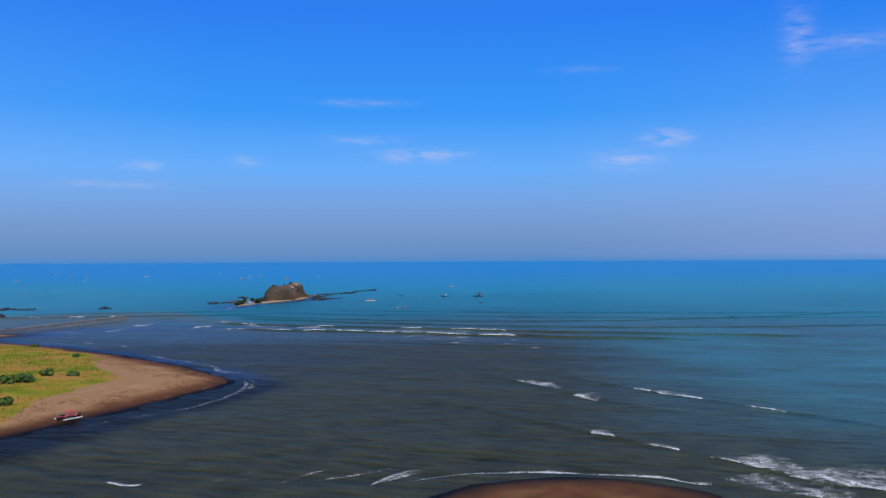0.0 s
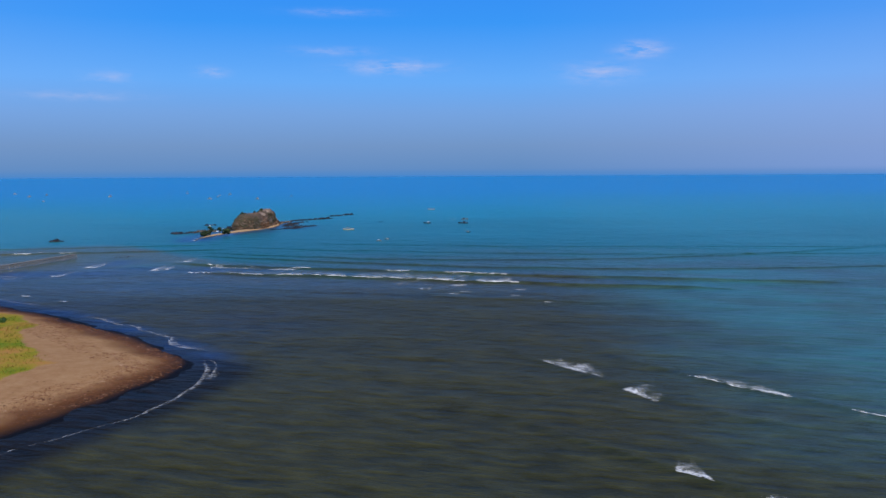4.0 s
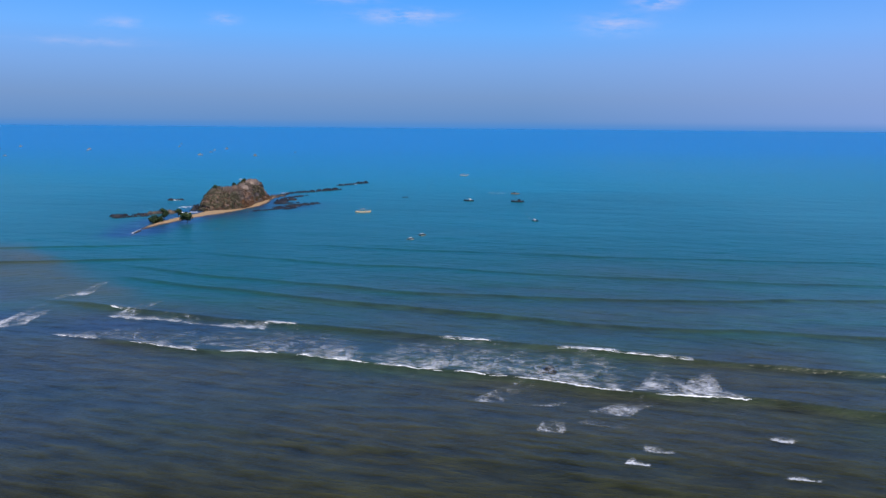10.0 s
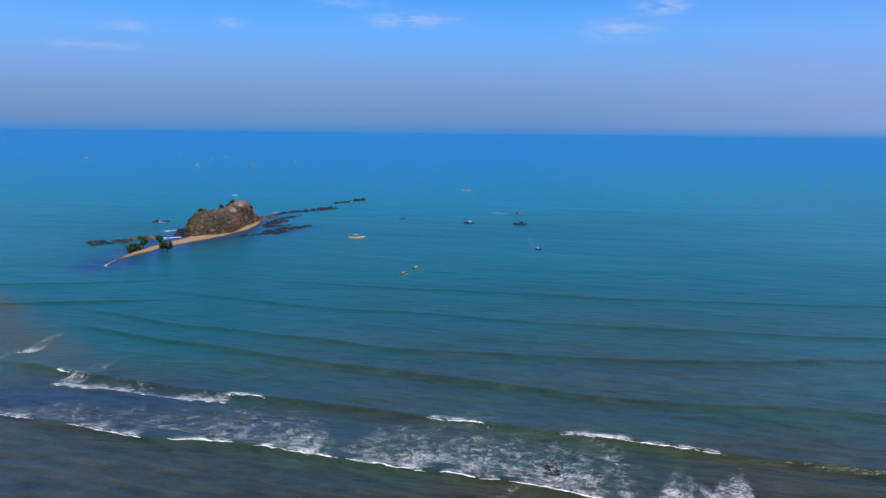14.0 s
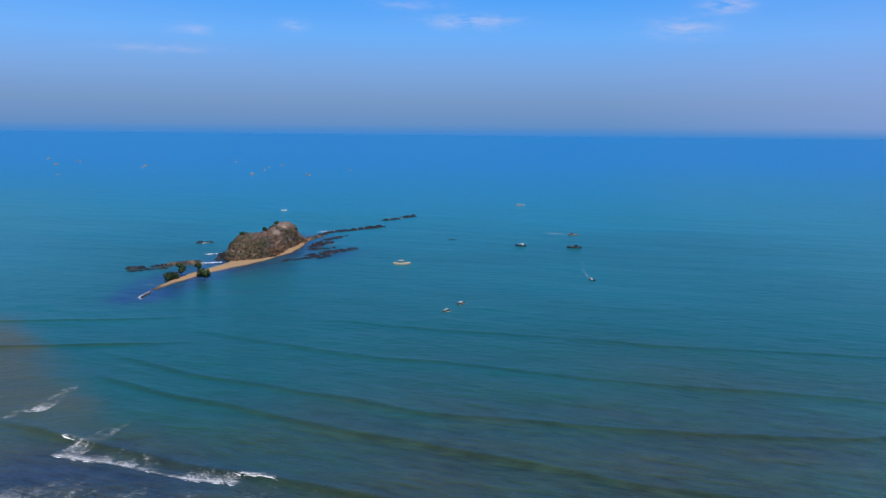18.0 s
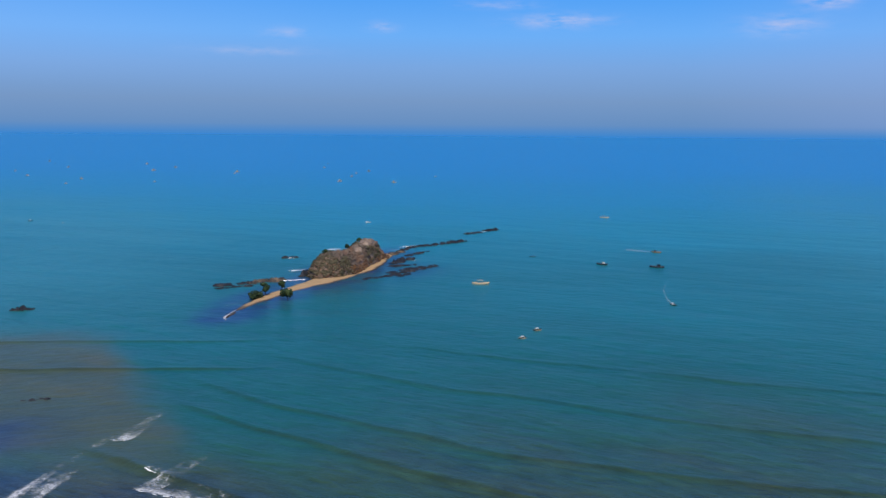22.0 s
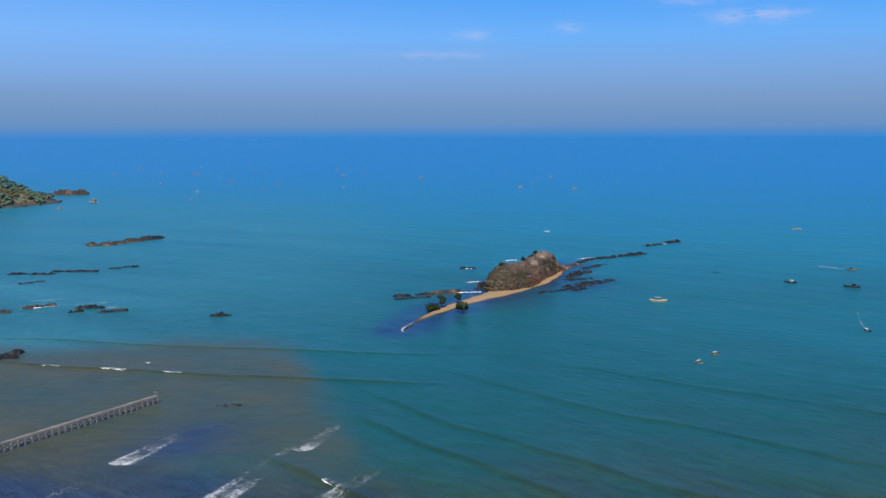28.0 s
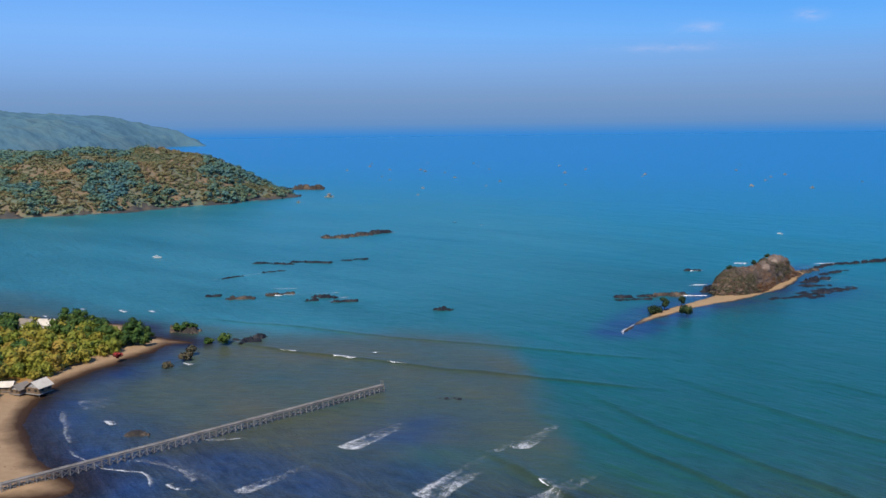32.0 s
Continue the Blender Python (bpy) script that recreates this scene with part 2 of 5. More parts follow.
    ripple_shade = tree.nodes.new("ShaderNodeCombineXYZ")
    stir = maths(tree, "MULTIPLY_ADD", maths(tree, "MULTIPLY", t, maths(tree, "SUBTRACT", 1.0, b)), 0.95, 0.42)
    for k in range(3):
        links.new(maths(tree, "MULTIPLY_ADD", maths(tree, "SUBTRACT", ripple, 1.0), stir, 1.0), ripple_shade.inputs[k])
    col = mix(tree, 1.0, col, ripple_shade.outputs[0], "MULTIPLY")
    height = maths(tree, "ADD", maths(tree, "MULTIPLY", long_swell, 2.0), maths(tree, "ADD", maths(tree, "MULTIPLY", chop, 0.95), maths(tree, "MULTIPLY", fine, 0.13)))
    bump = tree.nodes.new("ShaderNodeBump")
    links.new(maths(tree, "MULTIPLY_ADD", stir, 0.7, 0.30), bump.inputs["Strength"])
    bump.inputs["Distance"].default_value = 1.0
    links.new(height, bump.inputs["Height"])
    bsdf = tree.nodes.new("ShaderNodeBsdfPrincipled")
    bsdf.inputs["Roughness"].default_value, bsdf.inputs["IOR"].default_value = 0.30, 1.33
    links.new(maths(tree, "MULTIPLY_ADD", maths(tree, "MAXIMUM", maths(tree, "MAXIMUM", strand, maths(tree, "MULTIPLY", b, 0.7)), maths(tree, "MULTIPLY", river, t)), -0.30, 0.32), bsdf.inputs["Specular IOR Level"])
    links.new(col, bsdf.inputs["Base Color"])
    links.new(bump.outputs[0], bsdf.inputs["Normal"])
    out = tree.nodes.new("ShaderNodeOutputMaterial")
    links.new(bsdf.outputs[0], out.inputs[0])
    return m


def foam_material(name, scale, colour=(0.70, 0.72, 0.74)):
    """White lace: holes open up where the attribute 'cover' falls."""
    m = bpy.data.materials.new(name)
    tree, _, links = nodes_of(m)
    geo = tree.nodes.new("ShaderNodeNewGeometry")
    cover = node(tree, "ShaderNodeAttribute", attribute="cover").outputs["Fac"]
    big, small = tree.nodes.new("ShaderNodeTexNoise"), tree.nodes.new("ShaderNodeTexNoise")
    for n, s, d in ((big, scale * 0.16, 4), (small, scale, 4)):
        n.inputs["Scale"].default_value, n.inputs["Detail"].default_value = s, d
        n.inputs["Roughness"].default_value, n.inputs["Distortion"].default_value = 0.65, 0.6
        links.new(geo.outputs["Position"], n.inputs[0])
    both = maths(tree, "ADD", maths(tree, "MULTIPLY", big.outputs[0], 0.45), maths(tree, "MULTIPLY", small.outputs[0], 0.55))
    # bubbles gather along the edges of cells
    shift = tree.nodes.new("ShaderNodeVectorMath")
    shift.operation = "MULTIPLY_ADD"
    links.new(small.outputs[1], shift.inputs[0])
    shift.inputs[1].default_value = (0.9, 0.9, 0.0)
    links.new(geo.outputs["Position"], shift.inputs[2])
    cells = tree.nodes.new("ShaderNodeTexVoronoi")
    cells.feature = "DISTANCE_TO_EDGE"
    cells.inputs["Scale"].default_value = scale * 0.48
    links.new(shift.outputs[0], cells.inputs["Vector"])
    lace = maths(tree, "MULTIPLY", cells.outputs["Distance"], -1.9)
    level = maths(tree, "ADD", maths(tree, "ADD", maths(tree, "MULTIPLY_ADD", both, 3.4, -1.7), lace), maths(tree, "MULTIPLY_ADD", cover, 1.25, -0.38))
    alpha = maths(tree, "MULTIPLY", maths(tree, "MULTIPLY", level, 1.9, clamp=True), maths(tree, "MULTIPLY_ADD", cover, 0.50, 0.34), clamp=True)
    bsdf = tree.nodes.new("ShaderNodeBsdfPrincipled")
    bsdf.inputs["Base Color"].default_value, bsdf.inputs["Roughness"].default_value = (*colour, 1), 0.7
    clear = tree.nodes.new("ShaderNodeBsdfTransparent")
    mixer = tree.nodes.new("ShaderNodeMixShader")
    links.new(alpha, mixer.inputs[0])
    links.new(clear.outputs[0], mixer.inputs[1])
    links.new(bsdf.outputs[0], mixer.inputs[2])
    out = tree.nodes.new("ShaderNodeOutputMaterial")
    links.new(mixer.outputs[0], out.inputs[0])
    return m


def shore_material(name, wet, dry, grass, height=0.55, pale=0.75):
    """Sand that is dark where the water reaches it, with grass where the attribute 'grass' says."""
    m = bpy.data.materials.new(name)
    tree, _, links = nodes_of(m)
    geo = tree.nodes.new("ShaderNodeNewGeometry")
    sep = tree.nodes.new("ShaderNodeSeparateXYZ")
    links.new(geo.outputs["Position"], sep.inputs[0])

    def noisy(scale, detail):
        n = tree.nodes.new("ShaderNodeTexNoise")
        n.inputs["Scale"].default_value, n.inputs["Detail"].default_value, n.inputs["Roughness"].default_value = scale, detail, 0.62
        links.new(geo.outputs["Position"], n.inputs[0])
        return n.outputs[0]

    broad, mid, fine = noisy(0.09, 5), noisy(0.5, 6), noisy(3.2, 4)
    coral = maths(tree, "MULTIPLY", maths(tree, "DIVIDE", maths(tree, "SUBTRACT", sep.outputs[1], 288.0), 20.0, clamp=True), pale)
    above = maths(tree, "ADD", sep.outputs[2], maths(tree, "MULTIPLY", coral, 0.36))
    wetness = maths(tree, "MULTIPLY_ADD", maths(tree, "ADD", above, maths(tree, "MULTIPLY_ADD", broad, 0.4, -0.2)), 3.0 / height, -1.2, clamp=True)
    dry_col = ramp(tree, [(0.2, dry[0]), (0.5, dry[1]), (0.8, dry[2])], maths(tree, "ADD", maths(tree, "MULTIPLY", mid, 0.65), maths(tree, "MULTIPLY", fine, 0.35)))
    dry_mix = mix(tree, coral, dry_col.outputs[0], mix(tree, mid, (0.30, 0.20, 0.12), (0.45, 0.32, 0.20)))
    wet_col = mix(tree, coral, mix(tree, mid, wet[0], wet[1]), mix(tree, mid, (0.034, 0.023, 0.017), (0.055, 0.037, 0.027)))
    soak = maths(tree, "MULTIPLY_ADD", maths(tree, "ADD", above, maths(tree, "MULTIPLY_ADD", broad, 0.3, -0.15)), 2.6 / height, -0.05, clamp=True)
    wet_col = mix(tree, soak, (0.005, 0.0045, 0.005), wet_col)
    sand = mix(tree, wetness, wet_col, dry_mix)
    g = node(tree, "ShaderNodeAttribute", attribute="grass").outputs["Fac"]
    gn = maths(tree, "ADD", g, maths(tree, "MULTIPLY_ADD", maths(tree, "ADD", maths(tree, "MULTIPLY", broad, 0.6), maths(tree, "MULTIPLY", mid, 0.4)), 1.6, -0.8))
    gmask = maths(tree, "MULTIPLY_ADD", gn, 5.0, -2.0, clamp=True)
    grass_col = ramp(tree, [(0.39, grass[0]), (0.5, grass[1]), (0.60, grass[2])], maths(tree, "ADD", maths(tree, "MULTIPLY", broad, 0.7), maths(tree, "MULTIPLY", fine, 0.3)))
    col = mix(tree, gmask, sand, grass_col.outputs[0])
    bsdf = tree.nodes.new("ShaderNodeBsdfPrincipled")
    bsdf.inputs["Specular IOR Level"].default_value = 0.03
    links.new(col, bsdf.inputs["Base Color"])
    links.new(maths(tree, "MULTIPLY_ADD", wetness, 0.28, 0.62), bsdf.inputs["Roughness"])
    b = tree.nodes.new("ShaderNodeBump")
    b.inputs["Strength"].default_value, b.inputs["Distance"].default_value = 0.6, 0.25
    links.new(maths(tree, "ADD", mid, maths(tree, "MULTIPLY", fine, 0.4)), b.inputs["Height"])
    links.new(b.outputs[0], bsdf.inputs["Normal"])
    out = tree.nodes.new("ShaderNodeOutputMaterial")
    links.new(bsdf.outputs[0], out.inputs[0])
    return m


SEA = sea_material()
FOAM = foam_material("sea_foam", 4.6)
CREST = surface("foam_crest", [(0.62, 0.66, 0.70), (0.82, 0.84, 0.86), (0.9, 0.9, 0.9)], 0.6, 5.0, 0.7, 0.6)
BEACH = shore_material("beach_sand", ((0.060, 0.025, 0.009), (0.140, 0.058, 0.019)),
                       ((0.185, 0.092, 0.040), (0.27, 0.155, 0.078), (0.34, 0.22, 0.125)),
                       ((0.080, 0.140, 0.010), (0.22, 0.18, 0.020), (0.31, 0.155, 0.048)), 0.98)
ISLE_SAND = shore_material("island_sand", ((0.07, 0.065, 0.065), (0.13, 0.105, 0.085)),
                           ((0.26, 0.165, 0.085), (0.35, 0.235, 0.13), (0.42, 0.29, 0.17)),
                           ((0.08, 0.08, 0.02), (0.12, 0.10, 0.03), (0.16, 0.11, 0.04)), 0.50, pale=0.3)
CLIFF = surface("dry_hillside", [(0.06, 0.055, 0.048), (0.14, 0.105, 0.085), (0.22, 0.165, 0.13), (0.37, 0.30, 0.25)], 0.3, 1.1, 0.95, 0.8)
# headland ground, its colours raised towards blue to stand in for haze
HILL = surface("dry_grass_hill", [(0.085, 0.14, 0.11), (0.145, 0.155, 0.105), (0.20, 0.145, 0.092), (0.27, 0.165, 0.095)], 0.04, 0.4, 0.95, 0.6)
# the far hills' blue is distance haze, painted into their colour
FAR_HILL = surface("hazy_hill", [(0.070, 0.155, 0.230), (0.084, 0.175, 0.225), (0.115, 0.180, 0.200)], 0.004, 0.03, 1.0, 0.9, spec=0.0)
REEF = surface("dark_reef_rock", [(0.007, 0.010, 0.017), (0.018, 0.021, 0.030), (0.055, 0.055, 0.058)], 0.25, 1.6, 0.9, 0.8, spec=0.12)
TAN_ROCK = surface("tan_reef_rock", [(0.012, 0.014, 0.018), (0.045, 0.038, 0.034), (0.20, 0.145, 0.10)], 0.25, 1.6, 0.85, 0.8)
HEAD_ROCK = surface("brown_shore_rock", [(0.025, 0.032, 0.042), (0.055, 0.055, 0.055), (0.12, 0.095, 0.07)], 0.12, 0.9, 0.9, 0.8)
LEAF_DARK = surface("dark_mangrove_leaves", [(0.010, 0.026, 0.010), (0.022, 0.046, 0.014), (0.045, 0.065, 0.018)], 0.5, 3.0, 0.7, 0, own=0.4)
LEAF = surface("green_leaves", [(0.020, 0.056, 0.013), (0.044, 0.096, 0.018), (0.095, 0.135, 0.020)], 0.5, 3.0, 0.7, 0, own=0.5)
LEAF_GOLD = surface("yellow_green_leaves", [(0.095, 0.150, 0.018), (0.215, 0.215, 0.025), (0.34, 0.21, 0.040)], 0.12, 3.0, 0.7, 0, own=0.5)
LEAF_DRY = surface("dry_brush", [(0.070, 0.068, 0.052), (0.16, 0.125, 0.105), (0.21, 0.125, 0.085), (0.33, 0.265, 0.225)], 0.11, 0.5, 0.9, 0, own=0.3)
LEAF_OLIVE = surface("olive_brush", [(0.040, 0.046, 0.028), (0.082, 0.074, 0.045), (0.13, 0.105, 0.065)], 0.2, 1.5, 0.9, 0)
LEAF_RUST = surface("rust_brush", [(0.075, 0.050, 0.030), (0.15, 0.075, 0.038), (0.21, 0.10, 0.05)], 0.2, 1.2, 0.9, 0)
# teal tree colours with the haze of the distance mixed in
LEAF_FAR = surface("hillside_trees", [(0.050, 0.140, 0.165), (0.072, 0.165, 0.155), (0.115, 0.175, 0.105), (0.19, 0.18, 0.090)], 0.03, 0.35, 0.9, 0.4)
LEAF_SCRUB = surface("hillside_scrub", [(0.085, 0.150, 0.100), (0.165, 0.165, 0.080), (0.25, 0.165, 0.085)], 0.03, 0.35, 0.9, 0)
BARK = surface("bark", [(0.05, 0.035, 0.025), (0.11, 0.08, 0.055)], 1.0, 9.0, 0.9, 0.4)
CONCRETE = surface("weathered_concrete", [(0.15, 0.14, 0.13), (0.23, 0.215, 0.20), (0.32, 0.30, 0.28)], 0.4, 4.0, 0.9, 0.3, own=0.25)
DRIFT = surface("driftwood", [(0.030, 0.012, 0.006), (0.10, 0.036, 0.016), (0.19, 0.075, 0.032), (0.55, 0.42, 0.30)], 0.9, 4.0, 0.9, 0.2)
GRASS = surface("grass_blades", [(0.075, 0.15, 0.010), (0.20, 0.19, 0.016), (0.31, 0.20, 0.040), (0.27, 0.115, 0.035)], 0.045, 0.9, 0.8, 0)
WHITE_PAINT = surface("white_paint", [(0.62, 0.62, 0.60), (0.80, 0.80, 0.78)], 0.8, 6.0, 0.5, 0.05)
RED_PAINT = surface("red_paint", [(0.42, 0.02, 0.02), (0.62, 0.045, 0.03)], 0.8, 6.0, 0.45, 0.05)
DARK_PAINT = surface("dark_hull_paint", [(0.008, 0.012, 0.020), (0.022, 0.028, 0.042)], 0.8, 6.0, 0.5, 0.05)
YELLOW_PAINT = surface("faded_yellow_paint", [(0.40, 0.31, 0.18), (0.58, 0.48, 0.32)], 0.8, 6.0, 0.55, 0.05)
BAMBOO = surface("bamboo", [(0.28, 0.23, 0.15), (0.46, 0.40, 0.28)], 0.8, 6.0, 0.7, 0.1)
TIN_ROOF = surface("pale_roof_sheet", [(0.50, 0.44, 0.36), (0.72, 0.66, 0.56)], 0.5, 5.0, 0.55, 0.15)
GREY_ROOF = surface("grey_roof_sheet", [(0.17, 0.145, 0.12), (0.30, 0.26, 0.22)], 0.5, 5.0, 0.65, 0.2)
WOOD = surface("weathered_boards", [(0.12, 0.08, 0.05), (0.24, 0.17, 0.11)], 0.8, 6.0, 0.85, 0.2)
GLASS_DARK = surface("dark_window", [(0.01, 0.012, 0.015), (0.03, 0.035, 0.04)], 1.0, 4.0, 0.15, 0)


# ---- building tools ----
rng = np.random.default_rng(7)


def mesh_of(name, verts, faces, material, smooth=True, attributes=None):
    me = bpy.data.meshes.new(name)
    me.from_pydata([tuple(v) for v in np.asarray(verts, float).tolist()], [], faces)
    if smooth:
        me.polygons.foreach_set("use_smooth", [True] * len(me.polygons))
    for key, values in (attributes or {}).items():
        me.attributes.new(key, "FLOAT", "POINT").data.foreach_set("value", np.asarray(values, np.float32))
    me.materials.append(material)
    me.update()
    return me


def under(ob, parent):
    if parent is not None:
        ob.parent = parent
    return ob


def part(name, bm, material, parent, label="", smooth=False):
    me = bpy.data.meshes.new(name)
    bm.to_mesh(me)
    bm.free()
    me.materials.append(material)
    if smooth:
        me.polygons.foreach_set("use_smooth", [True] * len(me.polygons))
    ob = under(new(name, me), parent)
    return tagged(ob, label) if label else ob


def base(name, x, y, z=0.0, turn=0.0, **tags):
    ob = new(name)
    ob.empty_display_size = 0.3
    ob.matrix_world = pose(x, y, z, 0, 0, turn)
    return tagged(ob, **tags)


def box(bm, size, at=(0, 0, 0), turn=(0, 0, 0), bevel=0.0):
    made = bmesh.ops.create_cube(bm, size=1.0, matrix=pose(*at, *turn) @ Matrix.Diagonal((*size, 1)))
    if bevel:
        edges = list({e for v in made["verts"] for e in v.link_edges})
        bmesh.ops.bevel(bm, geom=edges, offset=bevel, segments=1, affect="EDGES")
    return bm


def boxed(size, at=(0, 0, 0), turn=(0, 0, 0), bevel=0.0):
    return box(bmesh.new(), size, at, turn, bevel)


def rod(p, q, r1, r2=None, sides=6, bm=None):
    bm = bm or bmesh.new()
    p, q = Vector(p), Vector(q)
    m = Matrix.Translation((p + q) / 2) @ (q - p).to_track_quat("Z", "Y").to_matrix().to_4x4()
    bmesh.ops.create_cone(bm, cap_ends=True, segments=sides, radius1=r1, radius2=r1 if r2 is None else r2, depth=(q - p).length, matrix=m)
    return bm


def step(a, b, v):
    t = np.clip((v - a) / (b - a), 0, 1)
    return t * t * (3 - 2 * t)


def spline(points, n=6, closed=True):
    """A smooth line through a few points of the plan."""
    p = np.array(points, float)
    count = len(p) if closed else len(p) - 1
    out = []
    for i in range(count):
        a, b, c, d = (p[(i + k) % len(p)] if closed else p[min(max(i + k, 0), len(p) - 1)] for k in (-1, 0, 1, 2))
        for t in np.arange(n) / n:
            out.append(0.5 * (2 * b + (c - a) * t + (2 * a - 5 * b + 4 * c - d) * t * t + (3 * b - a - 3 * c + d) * t ** 3))
    if not closed:
        out.append(p[-1])
    return np.array(out)


def inside(poly, x, y):
    """Metres to the outline, positive within it."""
    d2, odd = np.full(x.shape, 1e12), np.zeros(x.shape, bool)
    for (x0, y0), (x1, y1) in zip(poly, np.roll(poly, -1, 0)):
        dx, dy = x1 - x0, y1 - y0
        t = np.clip(((x - x0) * dx + (y - y0) * dy) / (dx * dx + dy * dy + 1e-9), 0, 1)
        d2 = np.minimum(d2, (x - x0 - t * dx) ** 2 + (y - y0 - t * dy) ** 2)
        odd ^= ((y0 > y) != (y1 > y)) & (x < (x1 - x0) * (y - y0) / (y1 - y0 + 1e-12) + x0)
    return np.where(odd, 1, -1) * np.sqrt(d2)


def value_noise(x, y, size, seed=0):
    """Smooth noise from -1 to 1 with features about size metres across."""
    table = np.random.default_rng(seed).uniform(-1, 1, (128, 128))
    u, v = np.asarray(x) / size, np.asarray(y) / size
    i, j = np.floor(u).astype(int), np.floor(v).astype(int)
    f, g = u - i, v - j
    f, g = f * f * (3 - 2 * f), g * g * (3 - 2 * g)
    at = lambda a, b: table[a % 128, b % 128]
    return (at(i, j) * (1 - f) + at(i + 1, j) * f) * (1 - g) + (at(i, j + 1) * (1 - f) + at(i + 1, j + 1) * f) * g


def rough_noise(x, y, size, seed=0, octaves=4):
    return sum(value_noise(x, y, size / 2 ** k, seed + k) / 1.8 ** k for k in range(octaves))


def sheet(name, xs, ys, height, material, keep=None, attributes=None):
    """A height field over the grid xs by ys; keep(z) says which points stay."""
    gx, gy = np.meshgrid(xs, ys)
    z = height(gx, gy)
    nx, ny = len(xs), len(ys)
    i = (np.arange(ny - 1)[:, None] * nx + np.arange(nx - 1)).ravel()
    quads = np.stack([i, i + 1, i + nx + 1, i + nx], 1)
    if keep is not None:
        k = keep(z).ravel()
        quads = quads[k[quads].any(1)]
    used = np.unique(quads)
    back = np.full(nx * ny, -1)
    back[used] = np.arange(len(used))
    verts = np.stack([gx.ravel(), gy.ravel(), z.ravel()], 1)[used]
    attrs = {key: fn(gx, gy).ravel()[used] for key, fn in (attributes or {}).items()}
    return mesh_of(name, verts, back[quads].tolist(), material, True, attrs)


# ---- the lie of the land ----
MAINLAND = spline([(-66, 112), (-57, 132), (-52, 146), (-48, 157), (-43.5, 169), (-39.5, 180), (-37.3, 189), (-38.2, 198), (-46, 209), (-61, 227), (-88, 254), (-115, 275), (-140, 291),
                   (-151, 303), (-143, 316), (-163, 322), (-190, 334), (-207, 352), (-213, 370), (-216, 388), (-220, 398), (-214, 404), (-222, 405), (-236, 404),
                   (-252, 410), (-280, 399), (-340, 370), (-480, 300), (-480, 40), (-110, 60)], 5)
SANDBAR = spline([(6, 86), (11, 98), (18, 105), (26, 107), (36, 104.5), (43, 98), (44, 86), (32, 76), (14, 76)], 5)
ISLE = spline([(-111.5, 485), (-110.8, 500), (-108.2, 521), (-103, 541), (-96.4, 556), (-92.2, 573), (-89.4, 590), (-90.0, 618), (-91.5, 636), (-97, 632),
               (-104, 606), (-108.5, 576), (-107.5, 556), (-112, 530), (-114.4, 505)], 5)
HEADLAND = spline([(-655, 575), (-632, 622), (-617, 668), (-602, 712), (-593, 765), (-597, 805), (-603, 842), (-640, 868), (-740, 900),
                   (-900, 860), (-1050, 700), (-1000, 480), (-800, 380), (-690, 480)], 5)

# crests of the swell: a point, the slope of the line, its bend, its reach along x, its height
SWELLS = [(0, 282, -0.36, 0.0006, (-75, 75), 0.16), (-10, 320, -0.32, 0.0003, (-82, 100), 0.65), (-10, 342, -0.34, 0.0004, (-100, 140), 0.6),
          (-10, 365, -0.38, 0.0016, (-96, 200), 0.40), (-30, 390, -0.33, 0.0022, (-100, 220), 0.34), (-150, 418.5, 0.16, 0.0006, (-225, -70), 0.40),
          (-150, 447, 0.21, 0.0004, (-250, -80), 0.30), (57, 171, -1.4, 0.004, (25, 115), 0.24), (40, 126, -1.22, 0.003, (2, 90), 0.22),
          (28, 189, -1.75, 0.008, (6, 62), 0.2), (0, 415, -0.28, 0.0010, (-90, 260), 0.25), (0, 450, -0.22, 0.0006, (-60, 300), 0.2)]


def sea_level(x, y):
    z = 0.10 * rough_noise(x, y * 1.7, 9.0, 40, 3) * step(900, 300, np.hypot(x, y - 250))
    for x0, y0, slope, bend, (a, b), h in SWELLS:
        wobble = 1.6 * value_noise(x, 0 * x, 17.0, int(y0))
        off = y - (y0 + slope * (x - x0) + bend * (x - x0) ** 2 + wobble)
        along = step(a, a + 25, x) * step(b, b - 25, x)
        lean = math.sqrt(1 + slope * slope)
        off = off / lean
        z = z + 1.0 * h * along * np.where(off < 0, np.exp(-(off / 0.65) ** 2), np.exp(-(off / 1.9) ** 2)) - 0.22 * h * along * np.exp(-((off + 2.8) / 1.8) ** 2)
    return z


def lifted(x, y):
    """Where a swell stands up and its shaded face is painted darker olive."""
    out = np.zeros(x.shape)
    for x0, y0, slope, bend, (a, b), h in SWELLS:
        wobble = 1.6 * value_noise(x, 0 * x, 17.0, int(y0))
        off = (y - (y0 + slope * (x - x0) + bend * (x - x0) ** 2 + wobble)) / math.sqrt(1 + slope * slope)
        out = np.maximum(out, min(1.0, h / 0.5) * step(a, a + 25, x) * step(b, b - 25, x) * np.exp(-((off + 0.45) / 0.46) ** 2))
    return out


def silt(x, y):
    edge = 325 - 0.33 * x + 24 * step(0, 45, x) + 9 * rough_noise(x, y, 45.0, 3, 3)
    far = 0.60 * step(-70, -10, x) * step(125, 20, y - edge)
    return np.maximum(step(30, -14, y - edge), far) * (1 - 0.55 * step(28, 90, x) * step(105, 160, y) * step(330, 290, y)) * step(-230, -190, x)


def bay(x, y):
    w = 7 * rough_noise(x, y, 40.0, 5, 3)
    return step(6, -9, x + 66 + 0.70 * (y - 362) + w) * step(474, 424, y - 0.06 * (x + 150) + 28 * step(-165, -215, x) + w) * step(330, 372, y - 0.30 * (x + 150))


